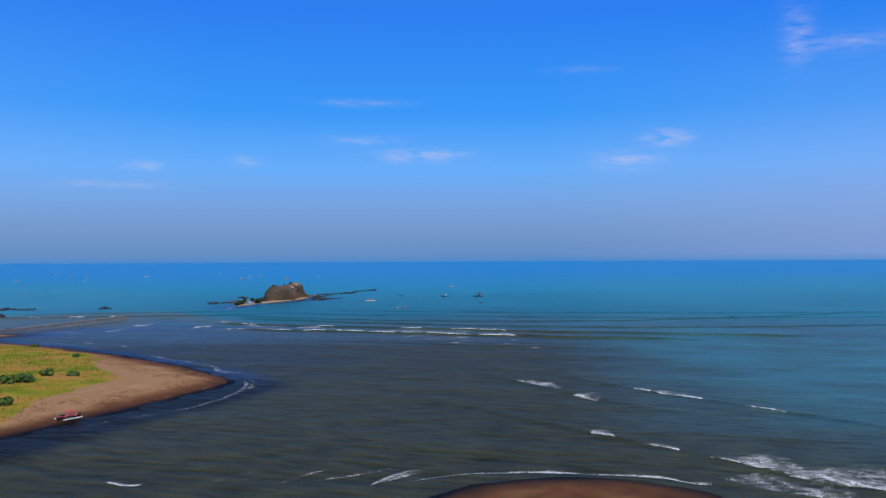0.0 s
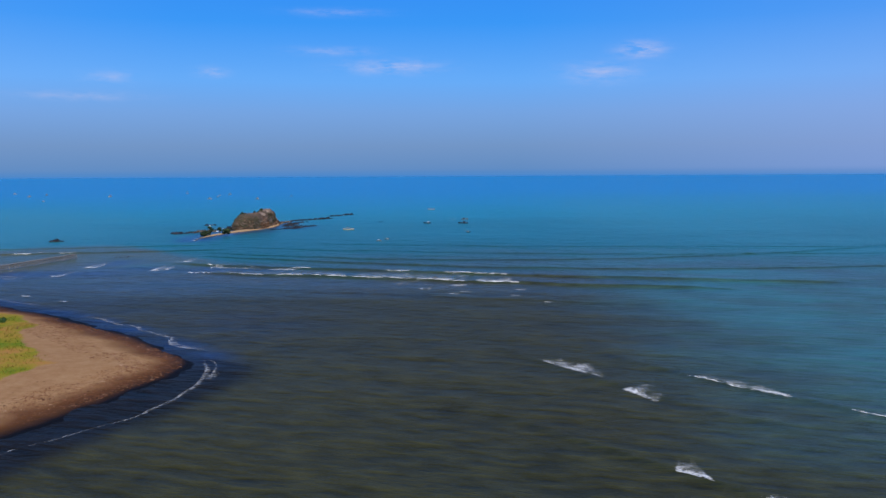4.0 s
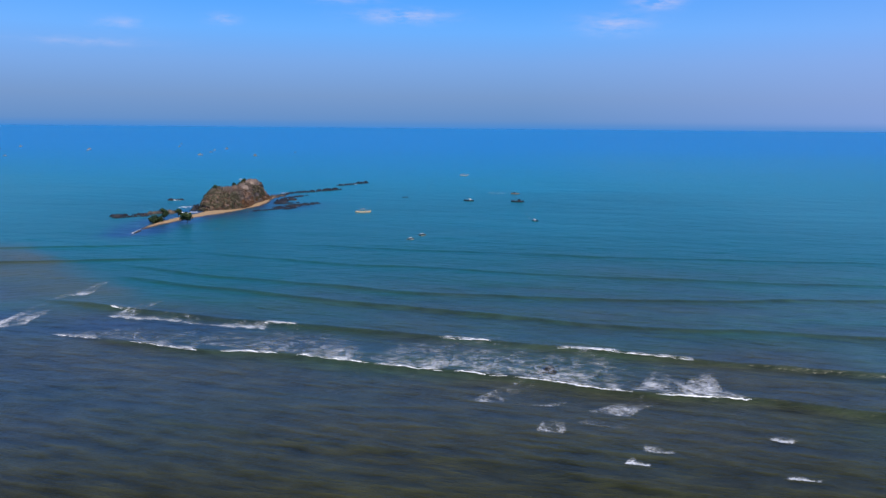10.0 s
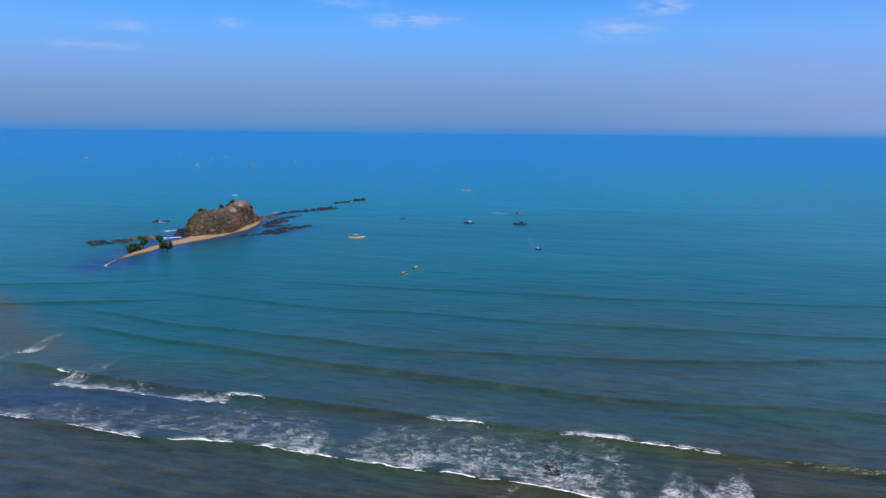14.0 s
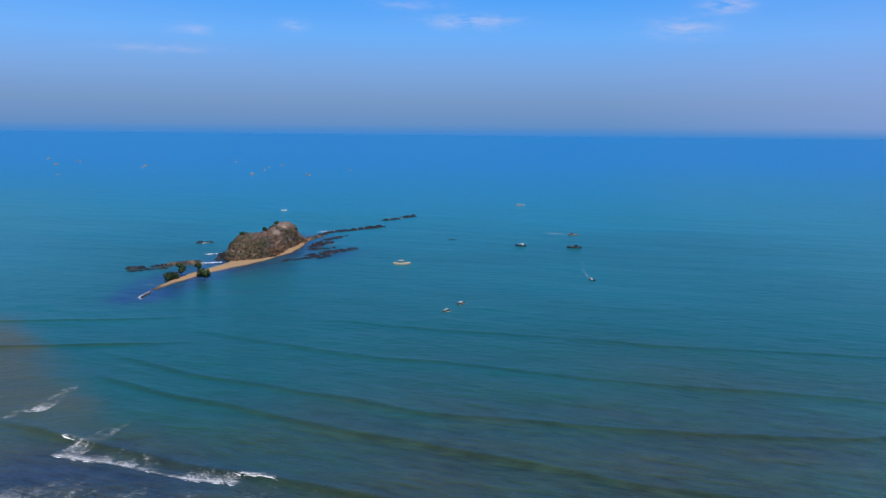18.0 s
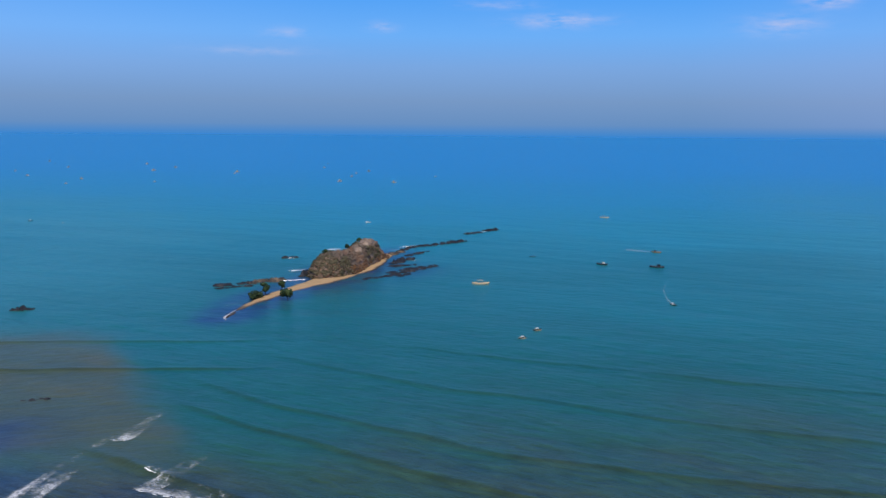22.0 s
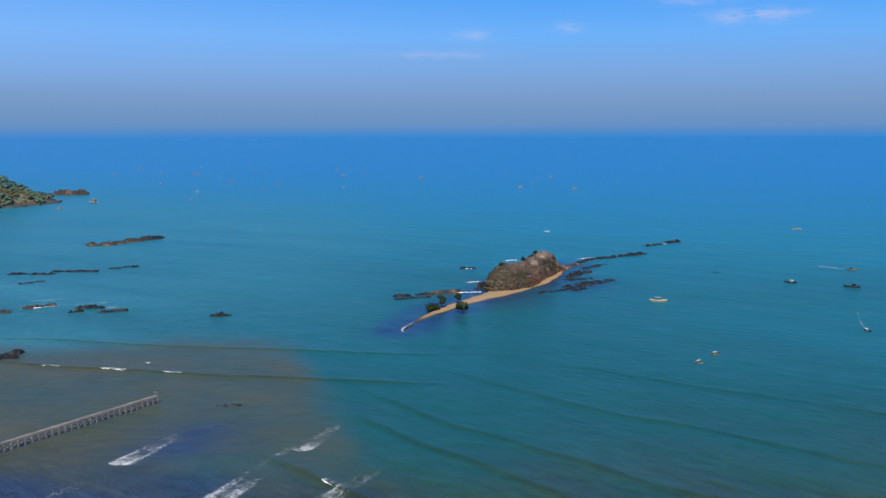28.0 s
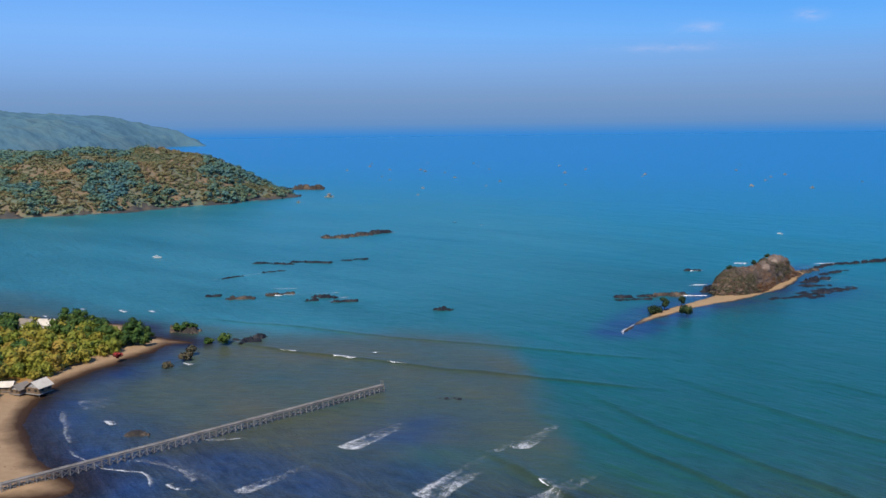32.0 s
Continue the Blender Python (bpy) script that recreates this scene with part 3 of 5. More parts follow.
def strand(x, y):
    """Thin water over the sand at the very edge of the shore."""
    out = np.zeros(x.shape)
    m = (np.abs(x + 190) < 220) & (y < 420) & (y > 60)
    d = inside(MAINLAND, x[m], y[m]) + 0.7 * rough_noise(x[m], y[m], 14.0, 11, 3)
    out[m] = 0.9 * np.where(y[m] > 290, step(-12, -0.5, d), (0.45 + 0.5 * step(206, 186, y[m])) * step(-5.0 - 11.0 * step(204, 190, y[m]), -0.5 - 9.0 * step(204, 190, y[m]), d))
    return out


def milky(x, y):
    """Veils of fine silt drifting out of the bay, and offshore haze painted in."""
    w = 30 * rough_noise(x, y, 120.0, 15, 3)
    west = 0.55 * np.exp(-((x + 78) / 45) ** 2 - ((y - 305) / 45) ** 2)
    # the last term lightens the eastern sea in place of haze
    east = west + step(25, 85, x) * step(470, 300, y) * step(70, 120, y) * 0.85 + 0.5 * step(60, 170, x) * step(360, 470, y) * step(1600, 900, y)
    return np.clip(east, 0, 1) + 0.9 * step(-95, -230, x + 0.35 * (y - 480) + w) * step(405, 430, y) * step(1100, 620, y + w)


# Blue along the shores and in patches; along the shores it paints reflected sky.
def shallow(x, y):
    near = np.zeros(x.shape)
    m = (np.abs(x + 190) < 260) & (y < 480) & (y > 40)
    near[m] = step(-12, -3, inside(MAINLAND, x[m], y[m]) * np.where(y[m] > 305, 0.5 + 1.3 * step(385, 405, y[m]), 1.0)) * np.where(y[m] < 300, 0.3 + 0.7 * step(180, 204, y[m]), 1.0)
    # here the blue stands for reef flats and the island's shadow, both painted
    m = (np.abs(x + 95) < 60) & (np.abs(y - 560) < 120)
    near[m] = np.maximum(near[m], 1.0 * step(-15, -4, inside(ISLE, x[m], y[m])))
    for cx, cy, rx, ry, k in [(-112, 375, 11, 13, 0.9), (-122, 340, 27, 9, 0.95), (-99, 356, 15, 8, 0.6), (-172, 337, 25, 12, 0.7), (-142, 333, 22, 7, 0.8), (-62, 352, 34, 9, 0.5), (-28, 338, 30, 9, 0.3),
                            (-82, 300, 34, 24, 0.25), (-88, 265, 36, 28, 0.35), (-40, 240, 20, 26, 0.3), (-76, 588, 14, 20, 0.85), (-92, 548, 14, 16, 0.6)]:
        near = np.maximum(near, k * np.exp(-((x - cx) / rx) ** 2 - ((y - cy) / ry) ** 2))
    return near


def spaced(fine_from, fine_to, pace, far_from, far_to):
    mid = np.arange(fine_from, fine_to, pace)
    up = fine_to + pace * np.cumsum(1.13 ** np.arange(1, 75))
    down = fine_from - pace * np.cumsum(1.13 ** np.arange(1, 75))
    return np.concatenate([[far_from], down[down > far_from][::-1], mid, up[up < far_to], [far_to]])


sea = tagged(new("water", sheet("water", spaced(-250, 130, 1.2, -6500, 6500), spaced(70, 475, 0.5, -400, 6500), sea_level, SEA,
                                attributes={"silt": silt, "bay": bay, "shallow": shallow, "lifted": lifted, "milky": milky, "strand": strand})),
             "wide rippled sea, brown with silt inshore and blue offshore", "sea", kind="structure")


def shore_height(poly, top, run, seed):
    def height(x, y):
        d = inside(poly, x, y) + 0.7 * rough_noise(x, y, 14.0, seed, 3)
        return np.where(d < 0, d * 0.10, top * (1 - np.exp(-np.maximum(d, 0) / run))) + 0.10 * rough_noise(x, y, 6.0, seed + 9, 3) * step(0, 6, d)
    return height


def spit_grass(x, y):
    d = inside(MAINLAND, x, y)
    edge = 5 + 15 * step(72, 28, np.hypot(x + 38, y - 197))
    spit = step(edge, edge + 5, d + 1.8 * rough_noise(x, y, 8.0, 77, 3)) * step(300, 266, y)
    coast = step(7, 15, d) * step(318, 335, y - 0.1 * (x + 200)) + step(14, 24, d) * step(330, 315, y) * step(270, 300, y)
    return np.clip(spit + coast, 0, 1)


mainland_height = shore_height(MAINLAND, 1.8, 17.0, 11)
tagged(new("ground", sheet("ground", np.arange(-400, -30, 1.6), np.arange(50, 420, 1.6), mainland_height, BEACH, lambda z: z > -0.8, {"grass": spit_grass})),
       "sandy shore and spit with dry yellow grass", "shore", kind="structure")
tagged(new("sandbar", sheet("sandbar", np.arange(-4, 52, 0.8), np.arange(68, 114, 0.8), shore_height(SANDBAR, 0.55, 6.0, 21), BEACH, lambda z: z > -0.7,
                            {"grass": lambda x, y: 0 * x})), "wet brown sand bank edged by surf", "sandbank", kind="structure")


def isle_height(x, y):
    d = inside(ISLE, x, y) + 0.5 * rough_noise(x, y, 7.0, 31, 3)
    return np.where(d < 0, d * 0.16, (0.10 + 0.65 * step(492, 520, y)) * (1 - np.exp(-np.maximum(d, 0) / 2.2)))


tagged(new("island_beach", sheet("island_beach", np.arange(-124, -78, 0.7), np.arange(478, 640, 0.7), isle_height, ISLE_SAND, lambda z: z > -0.6,
                                 {"grass": lambda x, y: 0 * x})), "narrow pale sand beach round a small rocky island", "beach", kind="structure")


# ---- the island's rock ----
# stations along the rock: place, half width, height
ROCK_SPINE = [(-104.5, 558.8, 1.0, 0.2), (-104.2, 561, 4.2, 4.6), (-103.4, 565, 6.8, 7.6), (-102, 571, 8.5, 8.9), (-100, 577, 9.0, 9.0), (-98.3, 584, 8.2, 7.6), (-96.8, 591, 7.8, 8.2),
              (-95.8, 598, 7.3, 10.2), (-95.2, 604, 6.6, 10.9), (-94.8, 609, 6.0, 8.2), (-94.2, 613, 4.8, 4.8), (-93, 619, 3.0, 1.4), (-92, 625, 2.0, 0.3)]


def rock_height(x, y):
    s = np.array(ROCK_SPINE)
    cx, w, h = (np.interp(y, s[:, 1], s[:, k]) for k in (0, 2, 3))
    w, h = w * (1 + 0.16 * value_noise(x, y, 7.0, 51)), h * (1 + 0.10 * value_noise(x, y, 5.0, 52))
    front = np.interp(y, [556, 562, 570, 584, 600, 612, 629], [-102.5, -98.5, -94.2, -93.0, -92.4, -91.8, -90.8]) - cx + 0.7 * value_noise(x, y, 4.0, 57)
    w = np.where(x > cx, np.minimum(w, np.maximum(front, 0.3)), w)
    across = np.clip(np.abs(x - cx) / np.maximum(w, 0.1), 0, 1.6)
    z = h * np.clip(1 - across ** 3.2, -0.5, 1) + 1.05 * rough_noise(x, y, 4.0, 53, 4) * step(1.1, 0.6, across) * step(0, 5, h)
    return np.where((y < 558.5) | (y > 629), -1.0, z)


def rough_rock(name, xs, ys, height, material, label, category="rock", group=""):
    return tagged(new(name, sheet(name, xs, ys, height, material, lambda z: z > -0.5)), label, category, group)


island_rock = rough_rock("island_rock", np.arange(-122, -80, 0.55), np.arange(553, 633, 0.55), rock_height, CLIFF,
                         "steep brown rock of a small island covered in dry brush")


def ball():
    bm = bmesh.new()
    bmesh.ops.create_icosphere(bm, subdivisions=1, radius=1.0)
    bm.verts.ensure_lookup_table()
    return [tuple(v.co) for v in bm.verts], [tuple(v.index for v in f.verts) for f in bm.faces]


BALL = ball()


def leaf_mass(blobs, count, size, seed, flat=0.8, loose=0.7, core=0.45, up=0.0, full=0.0):
    """Small bent leaves strewn through and over a few rounded blobs (x, y, z, radius)."""
    r = np.random.default_rng(seed)
    verts, faces = [], []
    b = np.array(blobs, float)
    share = b[:, 3] ** 2 / (b[:, 3] ** 2).sum()
    which = r.choice(len(b), count, p=share)
    d = r.normal(size=(count, 3))
    d /= np.linalg.norm(d, axis=1)[:, None]
    rad = b[which, 3] * r.uniform(core, 1.12, count) ** 0.6
    c = b[which, :3] + d * rad[:, None] * np.array([1, 1, flat])
    for k in range(count):
        s = size * r.uniform(0.5, 1.4)
        n = d[k] + r.normal(size=3) * loose + np.array([0, 0, up])
        n /= np.linalg.norm(n)
        u = np.cross(n, r.normal(size=3))
        u /= np.linalg.norm(u) + 1e-9
        v = np.cross(n, u)
        i = len(verts)
        verts += [c[k] - u * s, c[k] - v * s * 0.7 + n * s * 0.25, c[k] + u * s * 1.1, c[k] + v * s * 0.7 + n * s * 0.2]
        faces.append((i, i + 1, i + 2, i + 3))
    if full:
        for x, y, z, q in blobs:
            i = len(verts)
            lump = q * full * r.uniform(0.85, 1.1, 12)
            verts += [(x + v[0] * k, y + v[1] * k, z + v[2] * k * flat) for v, k in zip(BALL[0], lump)]
            faces += [tuple(i + j for j in f) for f in BALL[1]]
    return verts, faces


def brush_cover(name, count, region, height, size, material, seed, label, parent=None, low=0.4, kind="stuff", high=99.0):
    """Clumps of brush standing on a height field."""
    r = np.random.default_rng(seed)
    x, y = r.uniform(region[0], region[1], count * 6), r.uniform(region[2], region[3], count * 6)
    z = height(x, y)
    ok = (z > low) & (z < high + 1.6 * value_noise(x, y, 4.0, seed + 9)) & (value_noise(x, y, 9.0, seed) > (-0.6 if low < 1 else 0.05))
    x, y, z = x[ok][:count], y[ok][:count], z[ok][:count]
    verts, faces = [], []
    for k in range(len(x)):
        s = size * r.uniform(0.5, 1.5)
        v, f = leaf_mass([(x[k], y[k], z[k] + s * 0.1, s)], 40, s * 0.3, int(seed * 1000 + k), 0.65, 0.25, 0.75, 0.3)
        n = len(verts)
        verts += v
        faces += [tuple(i + n for i in q) for q in f]
    ob = under(new(name, mesh_of(name, verts, faces, material, False)), parent)
    return tagged(ob, label, "brush", kind=kind)


brush_cover("dry_brush", 3000, (-118, -84, 556, 626), rock_height, 0.58, LEAF_DRY, 61, "bare brown brush over the island's rock", high=8.4)
brush_cover("rusty_brush", 800, (-100, -84, 571, 622), rock_height, 0.62, LEAF_RUST, 63, "rust-coloured dry brush at the foot of the rock", high=3.2)
brush_cover("green_brush", 420, (-118, -84, 556, 572), rock_height, 0.8, LEAF_OLIVE, 62, "dark olive shrubs at the end of the rock", high=8.0)
brush_cover("green_brush", 520, (-118, -84, 594, 614), rock_height, 0.75, LEAF_OLIVE, 64, "dark green shrubs among dry brush on the rock", low=1.8, high=8.8)


def tree_parts(root, height, spread, leaf, seed, trunk=0.16, count=420, leafsize=0.28, blobs=7, low=0.45):
    r = np.random.default_rng(seed)
    bm = rod((0, 0, -0.3), (r.normal() * 0.1, r.normal() * 0.1, height * 0.55), trunk, trunk * 0.6, 7)
    made = []
    for k in range(blobs):
        a, q = k * 2.4 + r.uniform(0, 1), spread * (0.25 + 0.75 * r.random()) * (0.0 if k == 0 else 0.75)
        c = (math.cos(a) * q, math.sin(a) * q, height * (low + (0.95 - low) * r.random() * (1 - 0.3 * q / spread)))
        made.append((*c, spread * r.uniform(0.32, 0.55)))
        rod((0, 0, height * 0.32), (c[0] * 0.85, c[1] * 0.85, c[2]), trunk * 0.45, trunk * 0.15, 5, bm)
    part("trunk", bm, BARK, root)
    v, f = leaf_mass(made, count, leafsize, seed + 1, 0.8, 0.45, 0.68, 0.2, 0.74)
    under(new("crown", mesh_of("crown", v, f, leaf, True)), root)
    return root


# trees on the island's tail and crown
TAIL_TREES = [(-102.2, 517, 4.6, 2.9), (-113.4, 516.5, 3.6, 2.6), (-112.2, 522.5, 4.8, 2.2), (-110.0, 533, 3.0, 1.2), (-115, 519, 2.4, 1.8)]
for k, (x, y, h, s) in enumerate(TAIL_TREES):
    z = float(isle_height(np.array([x]), np.array([y]))[0])
    tree_parts(base("mangrove_tree", x, y, max(z, -0.6), k * 70, label="low dark green mangrove tree at the sandy tail of the island", category="tree", group="island trees"),
               h, s, LEAF_DARK, 300 + 5 * k, 0.14, 460, 0.34, 6, 0.25)
for k, (x, y, h, s) in enumerate([(-101.5, 590, 2.8, 1.3), (-99.5, 603, 2.0, 1.2), (-105, 571, 2.0, 1.5), (-108, 566, 1.8, 1.4)]):
    z = float(rock_height(np.array([x]), np.array([y]))[0])
    tree_parts(base("island_tree", x, y, z - 0.2, k * 50, label="small dark tree on the crest of the rock", category="tree", group="island trees"),
               h, s, LEAF_DARK, 340 + 5 * k, 0.1, 260, 0.25, 4, 0.4)


# ---- reefs ----
def reef(x0, y0, x1, y1, width, height, material=REEF, seed=1, label="jagged dark reef rock just above the water", name="reef_rock"):
    p, q = np.array([x0, y0]), np.array([x1, y1])
    mid, d = (p + q) / 2, (q - p)
    length = max(np.hypot(*d), 0.1)
    d = d / length
    cell = min(0.35, width / 12)
    half, across = length / 2 + width * 0.5, width * 0.9

    def shape(u, v):
        e = np.maximum(np.abs(u) - length / 2, 0) / (width * 0.5)
        r2 = e ** 2 + (v / (width * 0.5)) ** 2
        n = rough_noise(u + 91 * seed, v + 37 * seed, width * 0.55, seed, 4)
        crag = np.abs(rough_noise(u + 11 * seed, v, width * 0.22, seed + 5, 3))
        z = height * (0.42 - 0.8 * r2 + 0.95 * n + 0.75 * crag)
        return np.clip(z, -0.6, height * 1.6)
    me = sheet(name, np.arange(-half, half, cell), np.arange(-across, across, cell), shape, material, lambda z: z > -0.12)
    if not len(me.polygons):
        return None
    ob = new(name, me)
    ob.matrix_world = pose(mid[0], mid[1], 0, 0, 0, math.degrees(math.atan2(d[1], d[0])))
    return tagged(ob, label, "rock", "reef rocks")


OUTER_REEFS = [(-354, 622, -347, 642, 11, 1.2, TAN_ROCK), (-349, 640, -342, 660, 9, 1.2, REEF), (-318.6, 529, -302, 536, 3.2, 0.5, REEF),
    (-306, 541, -289, 548, 3.2, 0.5, REEF), (-288, 557, -286, 559, 3, 0.5, REEF), (-285, 563, -281, 566, 3.5, 0.6, REEF),
    (-298.5, 488, -296.5, 499, 2.2, 0.3, REEF), (-295, 511, -291, 519, 2.2, 0.3, REEF), (-272, 459, -269, 461, 2.5, 0.4, REEF),
    (-660, 915, -640, 926, 12, 3.2, TAN_ROCK), (-690, 905, -668, 914, 7, 1.8, REEF)]
BAY_REEFS = [(-260.5, 460, -254, 464, 4.2, 0.6, TAN_ROCK), (-252.5, 473, -248, 479, 4.2, 0.7, TAN_ROCK), (-234.5, 480, -228, 482, 3.6, 0.8, REEF),
    (-222, 475.5, -216.5, 481, 2.6, 0.5, REEF), (-232, 472, -230, 474, 2.5, 0.7, REEF), (-181, 483.5, -177, 485.5, 2.8, 0.9, REEF),
    (-207, 413.5, -200, 415.5, 2.6, 0.7, REEF), (-202, 411, -203.5, 421, 2.6, 0.9, REEF), (-161, 341.5, -159, 343, 3.0, 0.5, TAN_ROCK),
    (-232, 411, -227.5, 415, 4.6, 1.5, TAN_ROCK)]
ISLAND_REEFS = [(-120, 398, -116, 400, 1.6, 0.25, REEF), (-136, 538, -127, 547, 4.0, 0.55, REEF), (-126, 547, -118.5, 555.5, 5.0, 0.9, TAN_ROCK),
    (-136, 611, -132.5, 613.5, 3.2, 0.6, REEF), (-113, 565, -112, 573, 3.5, 1.4, REEF), (-84, 567, -81, 572, 3.0, 0.35, REEF),
    (-80, 573, -77, 578, 3.4, 0.3, REEF), (-76, 583, -73, 589, 3.2, 0.4, REEF), (-71, 592, -68, 599, 3.0, 0.38, REEF), (-87, 563, -86, 567, 2.4, 0.25, REEF),
    (-78, 588, -76, 594, 2.6, 0.3, REEF), (-82, 580, -80, 585, 2.4, 0.25, REEF),
    (-80, 581, -72, 586, 4.5, 0.35, REEF), (-76, 590, -67, 603, 5.0, 0.4, REEF), (-84, 597, -77, 603, 4.5, 0.35, REEF), (-85, 606, -80, 622, 4.2, 0.45, REEF),
    (-84, 628, -78, 645, 3.6, 0.4, REEF), (-91, 645, -86, 662, 3.6, 0.5, REEF), (-76, 574, -73, 579, 3.0, 0.3, REEF), (-134, 533, -124, 541, 2.6, 0.35, REEF)]
ISLAND_REEFS_INNER = [(-85, 612, -83, 616, 3, 1.0, REEF), (-92, 630, -89, 640, 3.5, 0.9, TAN_ROCK), (-88, 659, -79, 668, 3.6, 0.5, REEF),
    (-78, 670, -67, 688, 3.8, 0.7, REEF), (-69, 719, -63, 727, 3.4, 0.5, REEF), (-60, 736, -56, 743, 4.5, 0.9, REEF)]
REEFS = OUTER_REEFS + BAY_REEFS + ISLAND_REEFS + ISLAND_REEFS_INNER
for k, r in enumerate(REEFS):
    tan = r[6] is TAN_ROCK
    reef(*r, seed=k + 3, label="pale tan reef rock standing out of the sea" if tan else "jagged dark reef rock just above the water")


# ---- headland and far hills ----
def headland_height(x, y):
    d = inside(HEADLAND, x, y) + 7 * rough_noise(x, y, 60.0, 71, 4)
    tip = step(865, 795, y) * 0.68 + 0.32
    z = np.where(d < 0, d * 0.25, 41.5 * (1 - np.exp(-np.maximum(d, 0) / 50.0)) * tip + 7.0 * rough_noise(x, y, 70.0, 72, 4) * step(8, 70, d) + 2.0 * step(0, 5, d))
    return z


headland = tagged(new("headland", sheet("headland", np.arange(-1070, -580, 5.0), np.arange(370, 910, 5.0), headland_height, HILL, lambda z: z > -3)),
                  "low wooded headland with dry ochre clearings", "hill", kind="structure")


def woods(name, count, region, height, size, seed, material, label, low=0.4, gap=0.0, parent=None):
    """Tree crowns on a hillside, each a lumpy tuft of its own."""
    r = np.random.default_rng(seed)
    x, y = r.uniform(region[0], region[1], count * 8), r.uniform(region[2], region[3], count * 8)
    z = height(x, y)
    ok = (z > low) & (rough_noise(x, y, 46.0, seed, 4) + 0.45 * value_noise(x, y, 14.0, seed + 4) > gap)
    x, y, z = x[ok][:count], y[ok][:count], z[ok][:count]
    verts, faces = [], []
    for k in range(len(x)):
        s = size * r.uniform(0.55, 1.25) ** 2
        blobs = [(x[k] + r.normal() * s * 0.4, y[k] + r.normal() * s * 0.4, z[k] + s * r.uniform(0.2, 0.6), s * r.uniform(0.5, 0.9)) for _ in range(3)]
        v, f = leaf_mass(blobs, 54, s * 0.26, seed * 7919 + k, 0.62, 0.5, 0.6, 1.3, 0.7)
        n = len(verts)
        verts += v
        faces += [tuple(i + n for i in q) for q in f]
    return tagged(under(new(name, mesh_of(name, verts, faces, material, True)), parent), label, "woods", kind="stuff")


def shore_rocks(x, y):
    h, n = headland_height(x, y), rough_noise(x, y, 9.0, 75, 3)
    return np.where((h > -2.5) & (h < 2.4 + 1.2 * n), np.maximum(h, -0.8) + 0.9 + 1.3 * n, -9.0)


tagged(new("shore_rocks", sheet("shore_rocks", np.arange(-800, -585, 2.0), np.arange(480, 890, 2.0), shore_rocks, HEAD_ROCK, lambda z: z > -1.5)),
       "dark wet rocks along the foot of the headland", "rocks", kind="stuff")
woods("hillside_woods", 4800, (-800, -588, 560, 880), headland_height, 2.7, 81, LEAF_FAR, "dense green trees on the headland, haze mixed into their colour", gap=-0.03)
woods("hillside_scrub", 9500, (-800, -588, 560, 880), headland_height, 1.6, 82, LEAF_SCRUB, "yellowish scrub between the trees of the headland", gap=-3.0)
FAR_LAND = spline([(-2500, 2385), (-2520, 2300), (-2440, 2120), (-2250, 1800), (-2300, 1300), (-3500, 1100), (-3900, 1900), (-3300, 2500), (-2700, 2480)], 5)


def far_height(x, y):
    d = inside(FAR_LAND, x, y) + 11 * rough_noise(x, y, 220.0, 91, 3)
    return np.where(d < 0, d * 0.25, 125 * (1 - np.exp(-np.maximum(d, 0) / 190.0)) + 10 * rough_noise(x, y, 160.0, 92, 3) * step(20, 120, d) + (2.5 * value_noise(x, y, 40.0, 97) + 6.0 * np.abs(value_noise(x, y, 24.0, 98))) * step(4, 40, d))


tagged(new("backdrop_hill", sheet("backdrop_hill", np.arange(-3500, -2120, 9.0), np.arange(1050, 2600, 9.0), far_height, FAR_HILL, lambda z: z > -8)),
       "distant wooded hills across the bay, haze painted in blue-green", "hill", kind="structure")


# ---- foam and breakers ----
def level(x, y):
    return float(sea_level(np.array([float(x)]), np.array([float(y)]))[0])


def foam_patch(name, line, trail, strength, seed, parent=None, label="white lace of broken foam on the water", taper=0.0):
    """A sheet of foam behind a line of the plan, thinning out along trail (dx, dy)."""
    p = spline(line, 10, False)
    nv = max(8, int(math.hypot(*trail) / 0.7))
    r = np.random.default_rng(seed)
    u = np.linspace(0, 1, len(p))
    ragged = (0.85 if taper else 0.65) + (0.3 if taper else 0.45) * value_noise(u * 4 + seed, 0 * u, 1.0, seed)
    fade, body, drop = (5.0, 0.74, 0.4) if taper else (2.4, 0.82, 0.0)
    verts, cover, mid = [], [], p.mean(axis=0)
    for k, (x, y) in enumerate(p):
        for j in range(nv + 1):
            v = j / nv
            pull = taper * v
            verts.append((x + (mid[0] - x) * pull + trail[0] * v * ragged[k], y + (mid[1] - y) * pull + trail[1] * v * ragged[k]))
            ends = min(1.0, 7 * min(u[k], 1 - u[k]) + 0.05)
            cover.append(strength * ends * body * (1 - drop * v) * (1 - v ** fade) * (0.75 + 0.25 * ragged[k]) * min(1, 0.55 + v * 6) + strength * ends * 0.35 * math.exp(-(v * math.hypot(*trail) / 0.9) ** 2))
    xy = np.array(verts)
    z = sea_level(xy[:, 0], xy[:, 1]) + 0.07
    if taper:
        cover = (np.array(cover) * (0.88 + 0.34 * rough_noise(xy[:, 0] * 1.6, xy[:, 1] * 0.6, 2.2, seed + 5, 3))).clip(0, 1.3).tolist()
    n = nv + 1
    faces = [(k * n + j, k * n + j + 1, (k + 1) * n + j + 1, (k + 1) * n + j) for k in range(len(p) - 1) for j in range(nv)]
    ob = under(new(name, mesh_of(name, np.c_[xy, z], faces, FOAM, True, {"cover": cover})), parent)
    return tagged(ob, label, "foam", kind="stuff") if parent is None else ob


